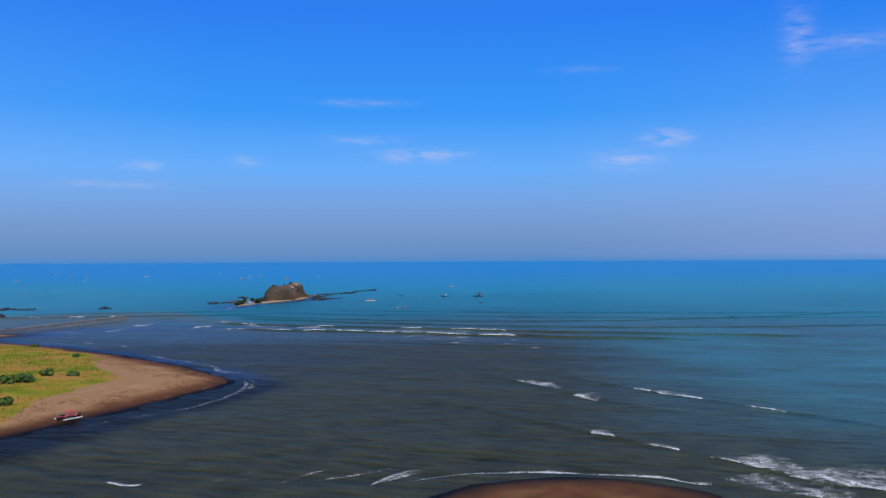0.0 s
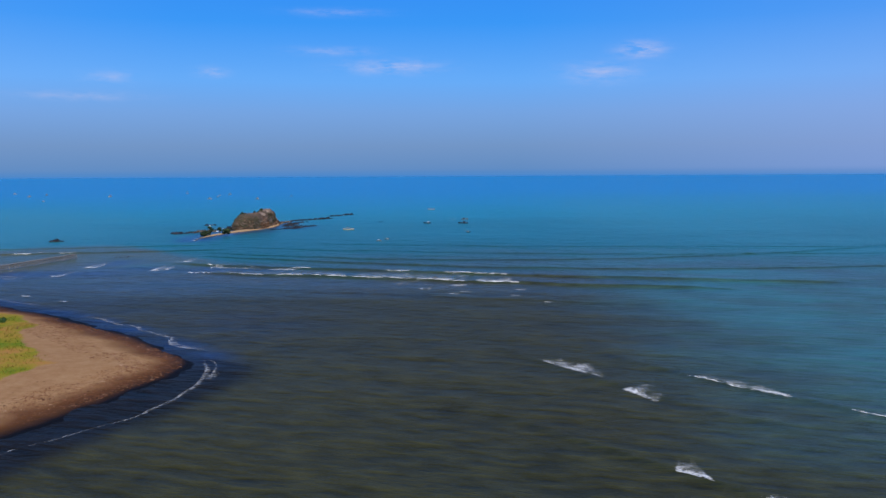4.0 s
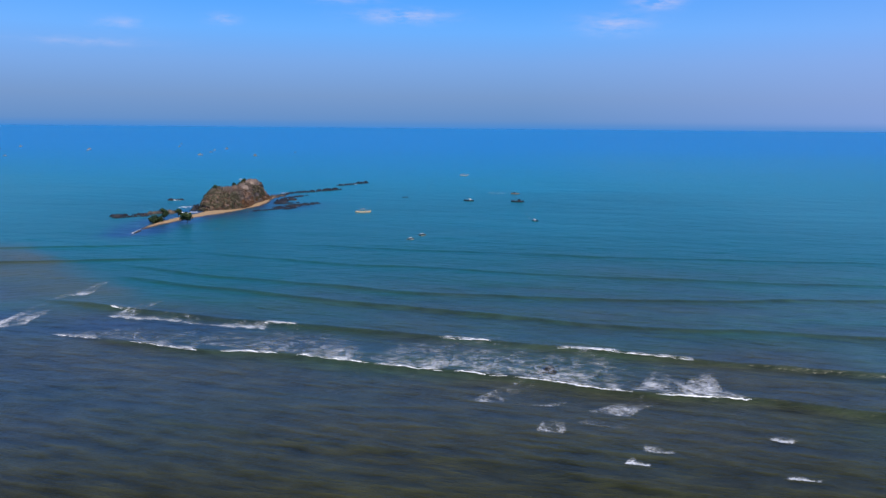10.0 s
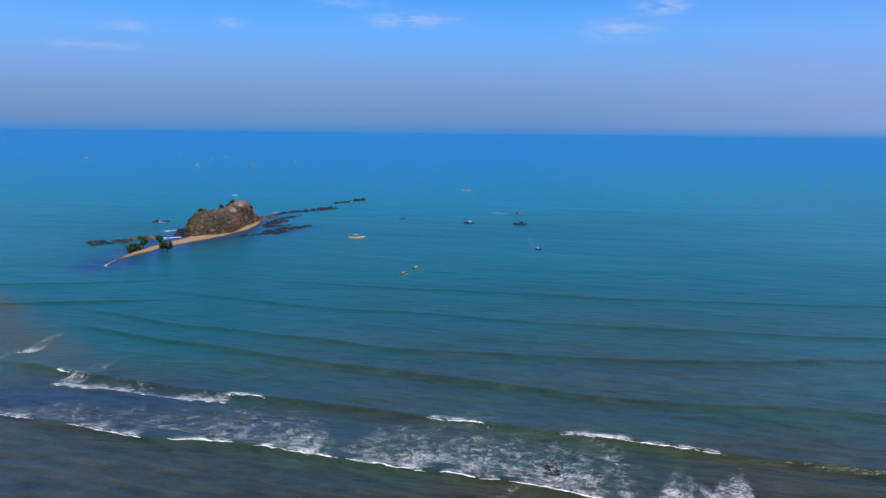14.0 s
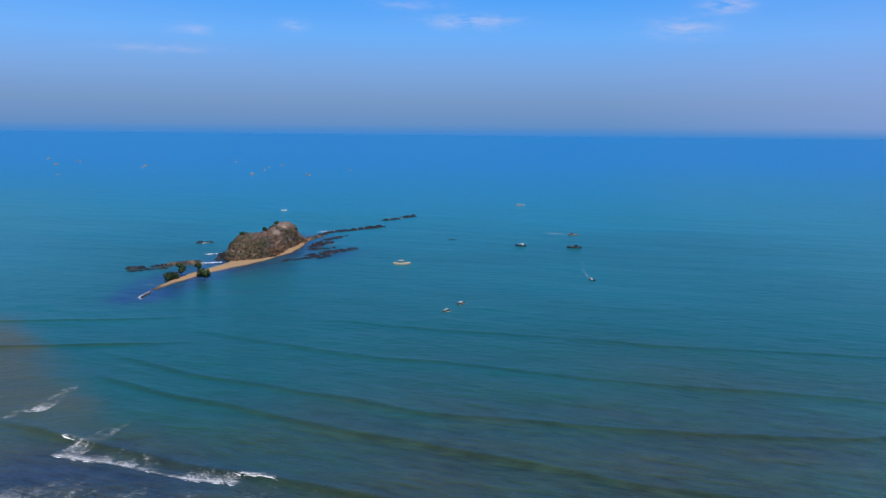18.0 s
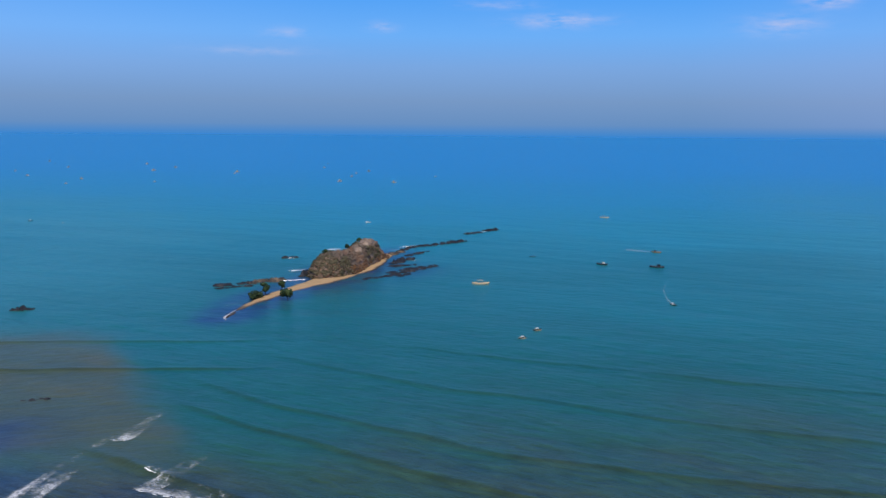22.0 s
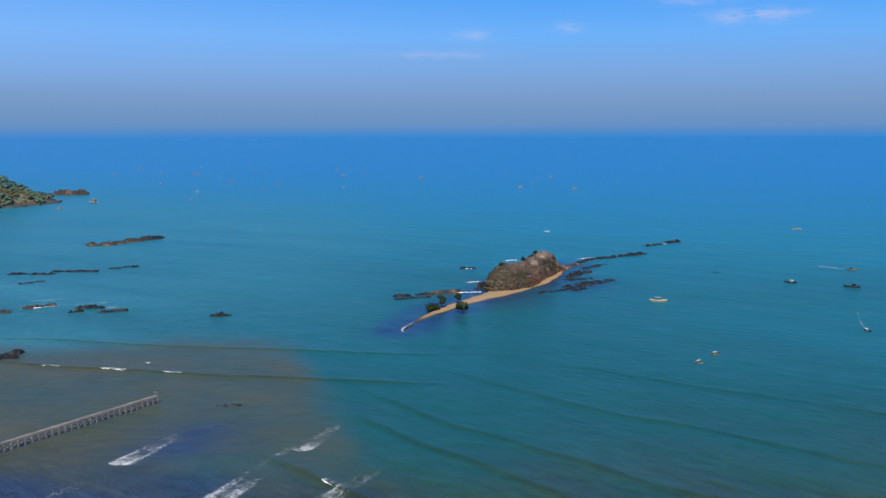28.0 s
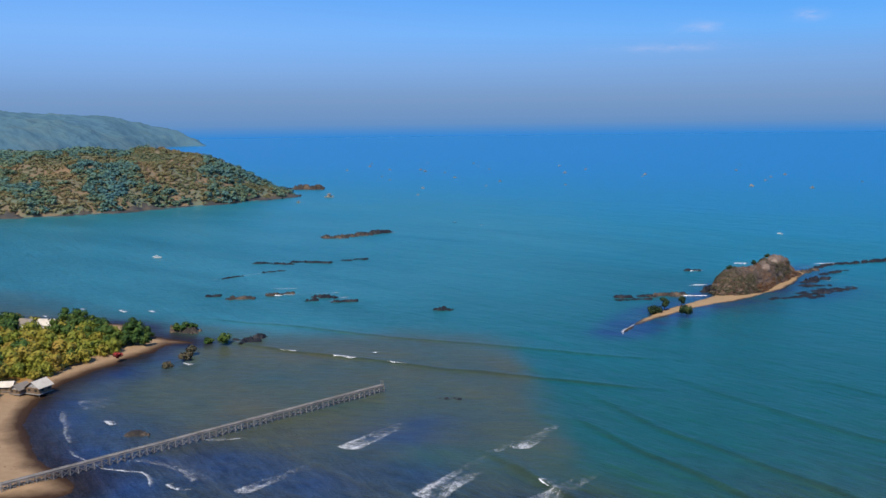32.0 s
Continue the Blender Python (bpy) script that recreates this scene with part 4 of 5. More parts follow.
def crest(name, line, seed, size=0.42, parent=None):
    """The tumbling front of a breaker: a ragged heap of white water, broken up along its length."""
    p = spline(line, 40, False)
    verts, faces = [], []
    sides = 5
    x, y = p[:, 0], p[:, 1]
    q = np.linspace(0, 1, len(p))
    y = y + 0.2 * value_noise(x, y, 3.2, seed + 1) + 0.12 * value_noise(x, y, 0.6, seed + 7)
    gaps = step(-0.75, -0.2, value_noise(x, 0 * x, 2.6, seed + 3))
    s = size * np.minimum(1, 8 * np.minimum(q, 1 - q) + 0.05) * (0.8 + 0.7 * value_noise(x, y, 0.9, seed)) * (0.4 + 0.6 * gaps)
    s = np.maximum(s, 0.02)
    z = sea_level(x, y)
    for k in range(len(p)):
        for j in range(sides):
            a = math.pi * j / (sides - 1)
            lump = 1 + 0.5 * float(value_noise(x[k] * 1.7 + j * 7.3, y[k], 0.5, seed + 2))
            verts.append((x[k], y[k] - math.cos(a) * s[k] * 1.5 * lump, z[k] - 0.06 + math.sin(a) * s[k] * lump))
    for k in range(len(p) - 1):
        for j in range(sides - 1):
            i = k * sides + j
            faces.append((i, i + 1, i + sides + 1, i + sides))
    return under(new(name, mesh_of(name, verts, faces, CREST, True)), parent)


def on_swell(k, x):
    x0, y0, slope, bend, _, _ = SWELLS[k]
    return y0 + slope * (x - x0) + bend * (x - x0) ** 2 + 1.6 * float(value_noise(np.array([float(x)]), np.array([0.0]), 17.0, int(y0))[0]) - 0.25


# which swell, from x, to x, trail, strength of the trail
BANK_BREAKERS = [(1, -79, -68, (3, 6), 0.8), (1, -62, -49, (3, 7), 0.9), (1, -46, -36, (3, 8), 0.9), (1, -33, -21, (3, 13), 1.0), (1, -20, -9, (3, 13), 1.0),
    (1, -8, 0, (2, 10), 0.85), (1, 1, 17, (3, 15), 1.0), (1, 20, 33, (1, 12), 1.0), (2, -76, -73, (1, 3), 0.9), (2, -43, -36, (1, 3), 0.95),
    (2, -10, -1, (1, 4), 0.9), (2, 9, 20, (2, 5), 1.0), (2, 20, 31, (1, 3), 0.9)]
SHORE_BREAKERS = [(5, -169, -161, (2, 3), 0.9), (5, -152, -145, (2, 2), 0.8), (5, -187, -181, (2, 4), 0.8), (7, 48, 60, (2, 6), 1.0), (7, 65, 70, (1, 2), 0.6),
    (8, 33, 36.5, (1, 7), 1.0), (8, 40, 44, (1, 3), 0.9), (8, 47, 66, (3, 11), 1.0)]
BREAKERS = BANK_BREAKERS + SHORE_BREAKERS
for k, (s, a, b, trail, strength) in enumerate(BREAKERS):
    line = [(x, on_swell(s, x)) for x in np.linspace(a, b, 5)]
    root = base("breaking_wave", (a + b) / 2, on_swell(s, (a + b) / 2), 0, 0, label="low breaking wave with a white foam crest", category="wave", group="breaking waves")
    root.matrix_world = pose(0, 0, 0)
    crest("crest", line, 400 + k, 0.075 if s in (0, 5, 7, 8) else 0.085, root)
    foam_patch("foam_trail", [(x, y - 0.1) for x, y in line], trail, strength, 500 + k, root, taper=0.45)

# the wave that runs on towards the bay
for k, (line, trail) in enumerate([([(-74, 358), (-70, 357.1), (-64, 356), (-58, 354.3)], (2, 4)), ([(-57.6, 354.2), (-52, 351.8), (-47, 350.4), (-41, 349.8)], (1.5, 4))]):
    root = base("breaking_wave", 0, 0, 0, 0, label="low breaking wave with a white foam crest", category="wave", group="breaking waves")
    crest("crest", line, 470 + k, 0.085, root)
    foam_patch("foam_trail", line, trail, 0.8, 480 + k, root)

# loose patches of foam: line of the front, trail, strength
SPIT_FOAM = [([(25, 196), (28, 190), (32, 183)], (5, 5), 0.95), ([(27, 192), (31, 186), (34, 180)], (4, 6), 0.7), ([(35, 174), (37, 170), (39, 165)], (5, 6), 0.95),
    ([(50, 114), (56, 105), (66, 97)], (6, 10), 0.9), ([(44, 106), (50, 100), (58, 94)], (5, 8), 0.8), ([(-31, 104.4), (-28, 102.6), (-26, 102.2)], (1, 2), 0.9),
    ([(-20, 102.2), (-17.9, 104.6), (-14.3, 108.6)], (5, 6), 0.95), ([(-9.7, 102.2), (-7.6, 106), (-5.8, 109.5)], (4, 5), 0.9)]
SPIT_FOAM_INNER = [([(1.7, 102.6), (3.6, 107), (6.5, 110.5)], (6, 5), 1.0), ([(6, 104), (13, 108), (22, 109), (30, 108)], (0, 2), 0.8), ([(28, 108.4), (36, 106.5), (43, 102)], (2, 2.5), 0.95),
    ([(-6, 104), (0, 108), (5, 112)], (4, 5), 0.6)]
BANK_FOAM = [([(-72, 342), (-66, 339), (-58, 336.5)], (2, 10), 0.75), ([(-56, 338), (-50, 338)], (4, 5), 0.5), ([(-45, 334), (-36, 330), (-24, 326)], (5, 15), 0.75),
    ([(-20, 324.4), (-14, 322), (-8, 320.4)], (4, 13), 0.8), ([(-8, 320.4), (0, 319), (8, 317.4)], (2, 9), 0.85), ([(4, 320), (12, 316), (20, 313)], (4, 12), 0.55),
    ([(16, 312.4), (23, 310), (30, 308.4)], (5, 12), 1.0), ([(-24, 328), (-6, 324), (14, 318)], (4, 20), 0.72), ([(-64, 342), (-44, 335), (-22, 328)], (7, 14), 0.68), ([(-14, 326), (2, 322), (18, 316)], (7, 14), 0.7), ([(-6, 307.2), (-3.6, 306.4), (-1, 306.4)], (7, 11), 0.85),
    ([(0, 305.6), (3, 305), (5.6, 304.6)], (4, 4), 0.6), ([(9.5, 303), (12, 301.4), (15, 300.6)], (8, 7.5), 0.85), ([(1.6, 295.2), (3.4, 294.2), (5.6, 294)], (2, 7), 0.75),
    ([(6, 298), (12, 296), (18, 295)], (4, 4), 0.4), ([(13.4, 288.4), (15, 287.4), (17.2, 287.2)], (1, 4), 0.7), ([(29.4, 292.4), (30.6, 291.4), (32, 290.8)], (2, 2), 0.8)]
BANK_FOAM_INNER = [([(-76, 345), (-66, 341), (-56, 337)], (6, 8), 0.45), ([(-46, 333), (-32, 329), (-22, 326)], (4, 10), 0.4),
    ([(-92, 373.6), (-90.6, 374), (-89.4, 375)], (1, 13), 0.6)]
BAY_FOAM = [([(-90, 379), (-88, 378.5), (-85, 380)], (-0.5, 14), 0.9), ([(-119.5, 360), (-117, 359.6), (-113.5, 361)], (0.5, 17), 1.0),
    ([(-146.5, 347), (-143, 348.5), (-139, 352.5)], (4, 7), 1.0), ([(-92.6, 349), (-89, 348.6), (-85.4, 351)], (0, 21), 1.0),
    ([(-120, 332.5), (-118, 332), (-116, 334)], (2, 19), 0.85), ([(-130, 327), (-128.4, 327), (-126.3, 328.5)], (1, 2), 0.9),
    ([(-74, 358), (-71.5, 357.2), (-69, 357)], (2.4, 16), 0.95), ([(-68, 357.2), (-62, 355.6), (-54, 352.6)], (1.5, 8), 0.7),
    ([(-195.5, 351.5), (-190, 348), (-184.5, 346)], (7, 7), 0.62), ([(-174, 343.4), (-170, 342.2)], (2, 2), 0.95),
    ([(-120, 369), (-116, 371), (-114, 373)], (3, 6), 0.45)]
BAY_FOAM_INNER = [([(-206, 391), (-203, 392)], (5, 4), 0.6)]
ISLAND_FOAM = [([(-109.5, 482), (-112, 488), (-112.5, 498)], (-1.3, 0.4), 0.8), ([(-119.5, 502.9), (-115.9, 510)], (1.0, 1.4), 0.95),
    ([(-112, 478), (-108, 482)], (2, 3), 0.5), ([(-122.9, 577), (-116.9, 580.2)], (1, 4), 1.0), ([(-118, 552.8), (-108.5, 559)], (0.5, 3.5), 1.0),
    ([(-125.7, 641.6), (-119.2, 644.9)], (1, 5), 1.0), ([(-115.6, 587), (-112.5, 590)], (0.5, 3), 0.9), ([(-84, 570), (-76, 584)], (3, 4), 0.4),
    ([(-76, 586), (-65, 600)], (3, 5), 0.45), ([(-136.5, 610.5), (-130, 614)], (1, 4), 0.8), ([(-94, 658), (-83.9, 665)], (1, 5), 1.0)]
ISLAND_FOAM_INNER = [([(-92, 644), (-82, 646)], (0, 3), 0.6), ([(-82, 608), (-76, 620)], (3, 3), 0.6),
    ([(-71.3, 722), (-64, 728), (-57.8, 736)], (1, 6), 0.95), ([(-98, 642), (-92, 651)], (1, 3), 0.7), ([(-72, 592), (-64, 604)], (2, 2), 0.5)]
REEF_FOAM = [([(-262, 482), (-257, 485), (-253, 489)], (1, 5), 0.8), ([(-236, 477), (-230, 480), (-222, 484)], (1, 6), 0.7), ([(-226, 474), (-219, 478)], (2, 4), 0.6),
    ([(-262, 458), (-256, 460), (-252, 464)], (1, 3), 0.5), ([(-256, 470), (-250, 474), (-244, 478)], (-1, 6), 0.9), ([(-250, 478), (-240, 480), (-228, 484)], (2, 6), 0.55),
    ([(-241, 482), (-232, 491)], (-2, 5), 0.7), ([(-342, 656), (-338, 664)], (4, 4), 0.9), ([(-204, 410), (-201, 418)], (-3, 3), 0.6),
    ([(-232, 450), (-215, 452)], (2, 2), 0.35), ([(-300, 478), (-297, 497), (-292, 516)], (-1.5, 1.5), 0.55)]
PATCHES = SPIT_FOAM + SPIT_FOAM_INNER + BANK_FOAM + BANK_FOAM_INNER + BAY_FOAM + BAY_FOAM_INNER + ISLAND_FOAM + ISLAND_FOAM_INNER + REEF_FOAM
for k, (line, trail, strength) in enumerate(PATCHES):
    long = 1.3 if math.hypot(*trail) > 9 else 1.0
    foam_patch("foam_patch", line, (trail[0] * long, trail[1] * long), strength, 700 + k, taper=0.4 if math.hypot(*trail) > 6 else 0.0)

SURF = [((-122.9, 577), (-116.9, 580.2)), ((-118, 552.8), (-109, 558.5)), ((-125.7, 641.6), (-119.2, 644.9)), ((-94, 658), (-84, 665)), ((-71, 722), (-59, 735)), ((-136, 611), (-131, 613.5)), ((-253, 471.5), (-246, 477))]
for k, (p, q) in enumerate(SURF):
    root = base("surf", 0, 0, label="white surf breaking on a low reef", category="surf", group="surf on the reefs")
    crest("crest", [p, ((p[0] + q[0]) / 2, (p[1] + q[1]) / 2 - 0.3), q], 640 + k, 0.22, root)
    foam_patch("foam_trail", [p, q], (0.6, 2.6), 0.9, 660 + k, root)

# small whitecaps between the spit and the reef
for k, (x, y, w) in enumerate([(-161.5, 424, 1.6),
                               (-131, 327, 3), (-107, 286, 3), (-92, 275, 2.5), (12, 284, 3), (29, 280, 4), (36, 268, 3),
                               (-276, 422, 5), (-266, 427, 5), (-279, 403, 5), (-292, 402, 3), (-292, 417, 3), (-278, 408.5, 3), (-198, 386.5, 4)]):
    foam_patch("whitecap", [(x - w / 2, y + 0.1 * w), (x, y), (x + w / 2, y - 0.12 * w)], (1.2, 1.6 + 0.3 * w), 0.95, 880 + k, label="small white crest on choppy water")

# wash along the spit and the bay
def wash(points, trail, strength, seed):
    p = spline(points, 5, False)
    wander = [(x + 0.9 * w, y + 0.9 * v) for (x, y), w, v in zip(p, value_noise(p[:, 0], p[:, 1], 5.0, seed), value_noise(p[:, 0], p[:, 1], 5.0, seed + 50))]
    foam_patch("shore_foam", wander, trail, strength, seed, label="thin foam line washing along the sandy shore")


wash([(-51, 137), (-44, 147), (-38, 157), (-34.4, 168), (-32.8, 180), (-34, 193), (-38, 205)], (1.5, 0.5), 0.5, 801)
wash([(-38, 206), (-45, 213), (-52, 225), (-66, 239), (-80, 252)], (3.4, 2.4), 0.62, 802)
wash([(-36, 201), (-33.2, 195), (-32, 188), (-33, 181)], (2.6, -1.2), 0.5, 803)
wash([(-80, 253), (-95, 267), (-112, 280), (-128, 290)], (2, 2.5), 0.45, 804)
wash([(-133, 325), (-141, 328), (-150, 325.5), (-166, 328)], (0.8, 2.0), 0.8, 805)
wash([(-166, 330), (-180, 337), (-189, 343)], (2.2, 2.4), 0.55, 806)
wash([(-128, 331), (-140, 333), (-152, 330)], (3, 5), 0.55, 807)


# ---- jetty ----
def jetty():
    x0, y0, x1, y1 = -154.2, 308.5, -135.2, 395.2
    length = math.hypot(x1 - x0, y1 - y0)
    turn = math.degrees(math.atan2(y1 - y0, x1 - x0))
    root = base("jetty", x0, y0, 0, turn, label="long grey concrete jetty on braced piles running out from the beach", category="jetty")
    bays = 58
    pace = length / bays
    slab = boxed((pace - 0.04, 0.95, 0.12), bevel=0.02)
    me_slab = bpy.data.meshes.new("deck_slab")
    slab.to_mesh(me_slab)
    kerb = bpy.data.meshes.new("kerb")
    boxed((pace - 0.04, 0.12, 0.14), bevel=0.02).to_mesh(kerb)
    cap = bpy.data.meshes.new("cap_beam")
    boxed((0.2, 1.2, 0.2), bevel=0.03).to_mesh(cap)
    pile = bpy.data.meshes.new("pile")
    rod((0, 0, -1.6), (0, 0, 1.28), 0.11, 0.1, 8).to_mesh(pile)
    brace = bpy.data.meshes.new("brace")
    rod((0, 0, 0.15), (pace, 0, 1.3), 0.055, 0.055, 5).to_mesh(brace)
    girder = bpy.data.meshes.new("girder")
    boxed((pace, 0.12, 0.16)).to_mesh(girder)
    for m in (me_slab, kerb, cap, pile, brace, girder):
        m.materials.append(CONCRETE)

    def put(me, x, y, z, rz=0):
        ob = under(new(me.name, me), root)
        ob.matrix_basis = pose(x, y, z, 0, 0, rz)
    for k in range(bays):
        x = (k + 0.5) * pace
        put(me_slab, x, 0, 1.72)
        for s in (-1, 1):
            put(kerb, x, s * 0.45, 1.83)
            put(girder, x, s * 0.45, 1.53)
            put(brace, k * pace, s * 0.5, 0)
            put(brace, (k + 1) * pace, s * 0.55, 0, 180)
    for k in range(bays + 1):
        put(cap, k * pace, 0, 1.37)
        for s in (-1, 1):
            put(pile, k * pace, s * 0.48, 0)
    part("railing", rod((length - 0.3, -0.45, 1.75), (length - 0.3, -0.45, 2.8), 0.06, bm=rod((length - 0.3, 0.45, 1.75), (length - 0.3, 0.45, 2.8), 0.06, bm=rod((length - 0.3, -0.45, 2.7), (length - 0.3, 0.45, 2.7), 0.05))), CONCRETE, root)
    return root


jetty()


# ---- boats ----
def hull(length, beam, depth, bow=0.35, sheer=0.22):
    """An open hull, its keel along x, the bow at +x."""
    bm = bmesh.new()
    rings = []
    n = 11
    for k in range(n):
        u = -1 + 2 * k / (n - 1)
        w = beam / 2 * max(0.06, 1 - abs(u) ** 3.2) * (1 if u < 0 else 1 - 0.25 * u ** 2)
        lift = sheer * depth * (1.1 * u ** 4 + (0.6 * u ** 2 if u > 0 else 0.1 * u ** 2))
        keel = -depth * 0.35 + bow * depth * abs(u) ** 4
        top = depth * 0.62 + lift
        ring = [bm.verts.new((u * length / 2, y * w, keel + (top - keel) * z)) for y, z in
                ((-1, 1), (-0.96, 0.6), (-0.7, 0.2), (0, 0), (0.7, 0.2), (0.96, 0.6), (1, 1), (0.86, 0.98), (0.8, 0.5), (0, 0.42), (-0.8, 0.5), (-0.86, 0.98))]
        rings.append(ring)
    for a, b in zip(rings, rings[1:]):
        for i in range(12):
            bm.faces.new((a[i], a[(i + 1) % 12], b[(i + 1) % 12], b[i]))
    bm.faces.new(rings[0])
    bm.faces.new(rings[-1][::-1])
    bmesh.ops.recalc_face_normals(bm, faces=bm.faces)
    return bm


def fishing_boat(x, y, turn, length, paint, cabin_paint, label, z=0.0, cabin=True, group="anchored boats"):
    root = base("fishing_boat", x, y, z, turn, label=label, category="boat", group=group)
    beam, depth = length * 0.24, length * 0.15
    part("hull", hull(length, beam, depth), paint, root, smooth=True)
    part("deck", boxed((length * 0.66, beam * 0.74, 0.06), (0, 0, depth * 0.42)), WOOD, root)
    if cabin:
        c = part("cabin", boxed((length * 0.22, beam * 0.62, depth * 0.9), (-length * 0.12, 0, depth * 0.9), bevel=0.05), cabin_paint, root)
        part("roof", boxed((length * 0.28, beam * 0.76, 0.08), (-length * 0.12, 0, depth * 1.40), bevel=0.02), cabin_paint, c)
        for s in (-1, 1):
            part("window", boxed((length * 0.12, 0.04, depth * 0.32), (-length * 0.12, s * beam * 0.315, depth * 1.05)), GLASS_DARK, c)
    part("mast", rod((length * 0.12, 0, depth * 0.4), (length * 0.12, 0, depth * 2.2), 0.05, 0.03), WOOD, root)
    return root


def outrigger_boat(x, y, turn, length, paint, label, z=0.0, canopy=None, group="outrigger boats"):
    root = base("outrigger_boat", x, y, z, turn, label=label, category="boat", group=group)
    beam, depth = length * 0.14, length * 0.11
    part("hull", hull(length, beam, depth, 0.5, 0.3), paint, root, smooth=True)
    for s in (-1, 1):
        part("float", rod((-length * 0.36, s * length * 0.26, 0.02), (length * 0.38, s * length * 0.26, 0.10), 0.07, 0.05), BAMBOO, root, "bamboo float")
    for u in (-0.2, 0.2):
        part("boom", rod((u * length, -length * 0.27, 0.14), (u * length, length * 0.27, 0.14), 0.045, bm=rod((u * length, -length * 0.1, depth * 0.75), (u * length, length * 0.1, depth * 0.75), 0.05)), BAMBOO, root)
    if canopy:
        c = part("canopy", boxed((length * 0.34, beam * 1.35, 0.06), (-length * 0.02, 0, depth * 1.9), bevel=0.02), canopy, root)
        for u in (-0.17, 0.13):
            for s in (-1, 1):
                part("post", rod((u * length, s * beam * 0.5, depth * 0.5), (u * length, s * beam * 0.5, depth * 1.9), 0.03), BAMBOO, c)
    part("thwart", boxed((length * 0.06, beam * 0.85, 0.05), (length * 0.22, 0, depth * 0.5)), WOOD, root)
    return root


fishing_boat(3.6, 622, 160, 5.0, DARK_PAINT, WHITE_PAINT, "dark blue fishing boat with a small white cabin at anchor")
fishing_boat(26.6, 618.5, 172, 6.2, DARK_PAINT, DARK_PAINT, "long dark fishing boat at anchor")
outrigger_boat(-42, 563, 10, 6.6, YELLOW_PAINT, "pale yellow outrigger boat with a canopy at anchor", canopy=YELLOW_PAINT)
outrigger_boat(-19.6, 477, 50, 3.0, DARK_PAINT, "small dark outrigger boat with a white canopy on calm water", canopy=WHITE_PAINT)
outrigger_boat(-16.1, 488.3, 40, 3.0, DARK_PAINT, "small dark outrigger boat with a white canopy on calm water", canopy=WHITE_PAINT)
fishing_boat(-336, 725, 10, 2.6, DARK_PAINT, WHITE_PAINT, "small dark boat in the bay mouth")
fishing_boat(-311, 719, 100, 2.2, WHITE_PAINT, WHITE_PAINT, "small white boat in the bay mouth")
fishing_boat(-27.5, 638, 10, 3.0, DARK_PAINT, DARK_PAINT, "small dark boat far out", cabin=False)
fishing_boat(26.5, 535, -50, 3.2, DARK_PAINT, WHITE_PAINT, "small motor boat under way with a white wake", group="moving boats")
fishing_boat(29.4, 666, -8, 4.6, WOOD, DARK_PAINT, "low brown boat under way with a white wake", group="moving boats")
outrigger_boat(6.6, 830, -8, 6.0, BAMBOO, "pale tan outrigger boat far out at sea", canopy=YELLOW_PAINT)
outrigger_boat(-136.5, 766, 5, 3.4, WHITE_PAINT, "small white outrigger boat behind the island", canopy=WHITE_PAINT)
outrigger_boat(-377.5, 517, 15, 5.0, WHITE_PAINT, "white outrigger boat in the bay", canopy=WHITE_PAINT)
for k, (line, trail, s) in enumerate([([(26.2, 536), (25.8, 542), (25.4, 550)], (-0.8, 0.2), 0.75), ([(25.6, 546), (25.6, 561), (27.7, 582)], (-1.1, 0.2), 0.42),
                                      ([(27.5, 666.5), (22, 669), (14, 673)], (0.3, 3.0), 0.8)]):
    foam_patch("boat_wake", line, trail, s, 850 + k, label="thin white wake behind a motor boat")

# the red boat drawn up on the spit
def red_boat():
    x, y = -53.6, 147.2
    z = max(float(mainland_height(np.array([x]), np.array([y]))[0]), 0) + 0.18
    root = base("beached_boat", x, y, z, 58, label="dark outrigger boat with a red canopy on wet sand", category="boat")
    part("hull", hull(4.6, 0.95, 0.62, 0.5, 0.3), DARK_PAINT, root, smooth=True)
    part("gunwale", boxed((3.4, 0.98, 0.09), (-0.1, 0, 0.45), bevel=0.03), RED_PAINT, root, "red top strake")
    c = part("canopy", boxed((1.7, 1.2, 0.07), (0.3, 0, 1.15), bevel=0.03), RED_PAINT, root, "red canopy")
    for u in (-0.45, 1.05):
        for s in (-1, 1):
            part("post", rod((u, s * 0.45, 0.3), (u, s * 0.45, 1.15), 0.03), BAMBOO, c)
    part("engine_box", boxed((0.7, 0.55, 0.45), (-1.2, 0, 0.55), bevel=0.05), DARK_PAINT, root, "black engine box")
    for s in (-1, 1):
        part("float", rod((-1.9, s * 1.25, 0.0), (1.9, s * 1.25, 0.06), 0.07), WHITE_PAINT, root)
        for u in (-0.9, 0.9):
            part("boom", rod((u, 0, 0.5), (u, s * 1.3, 0.05), 0.04), BAMBOO, root)


red_boat()


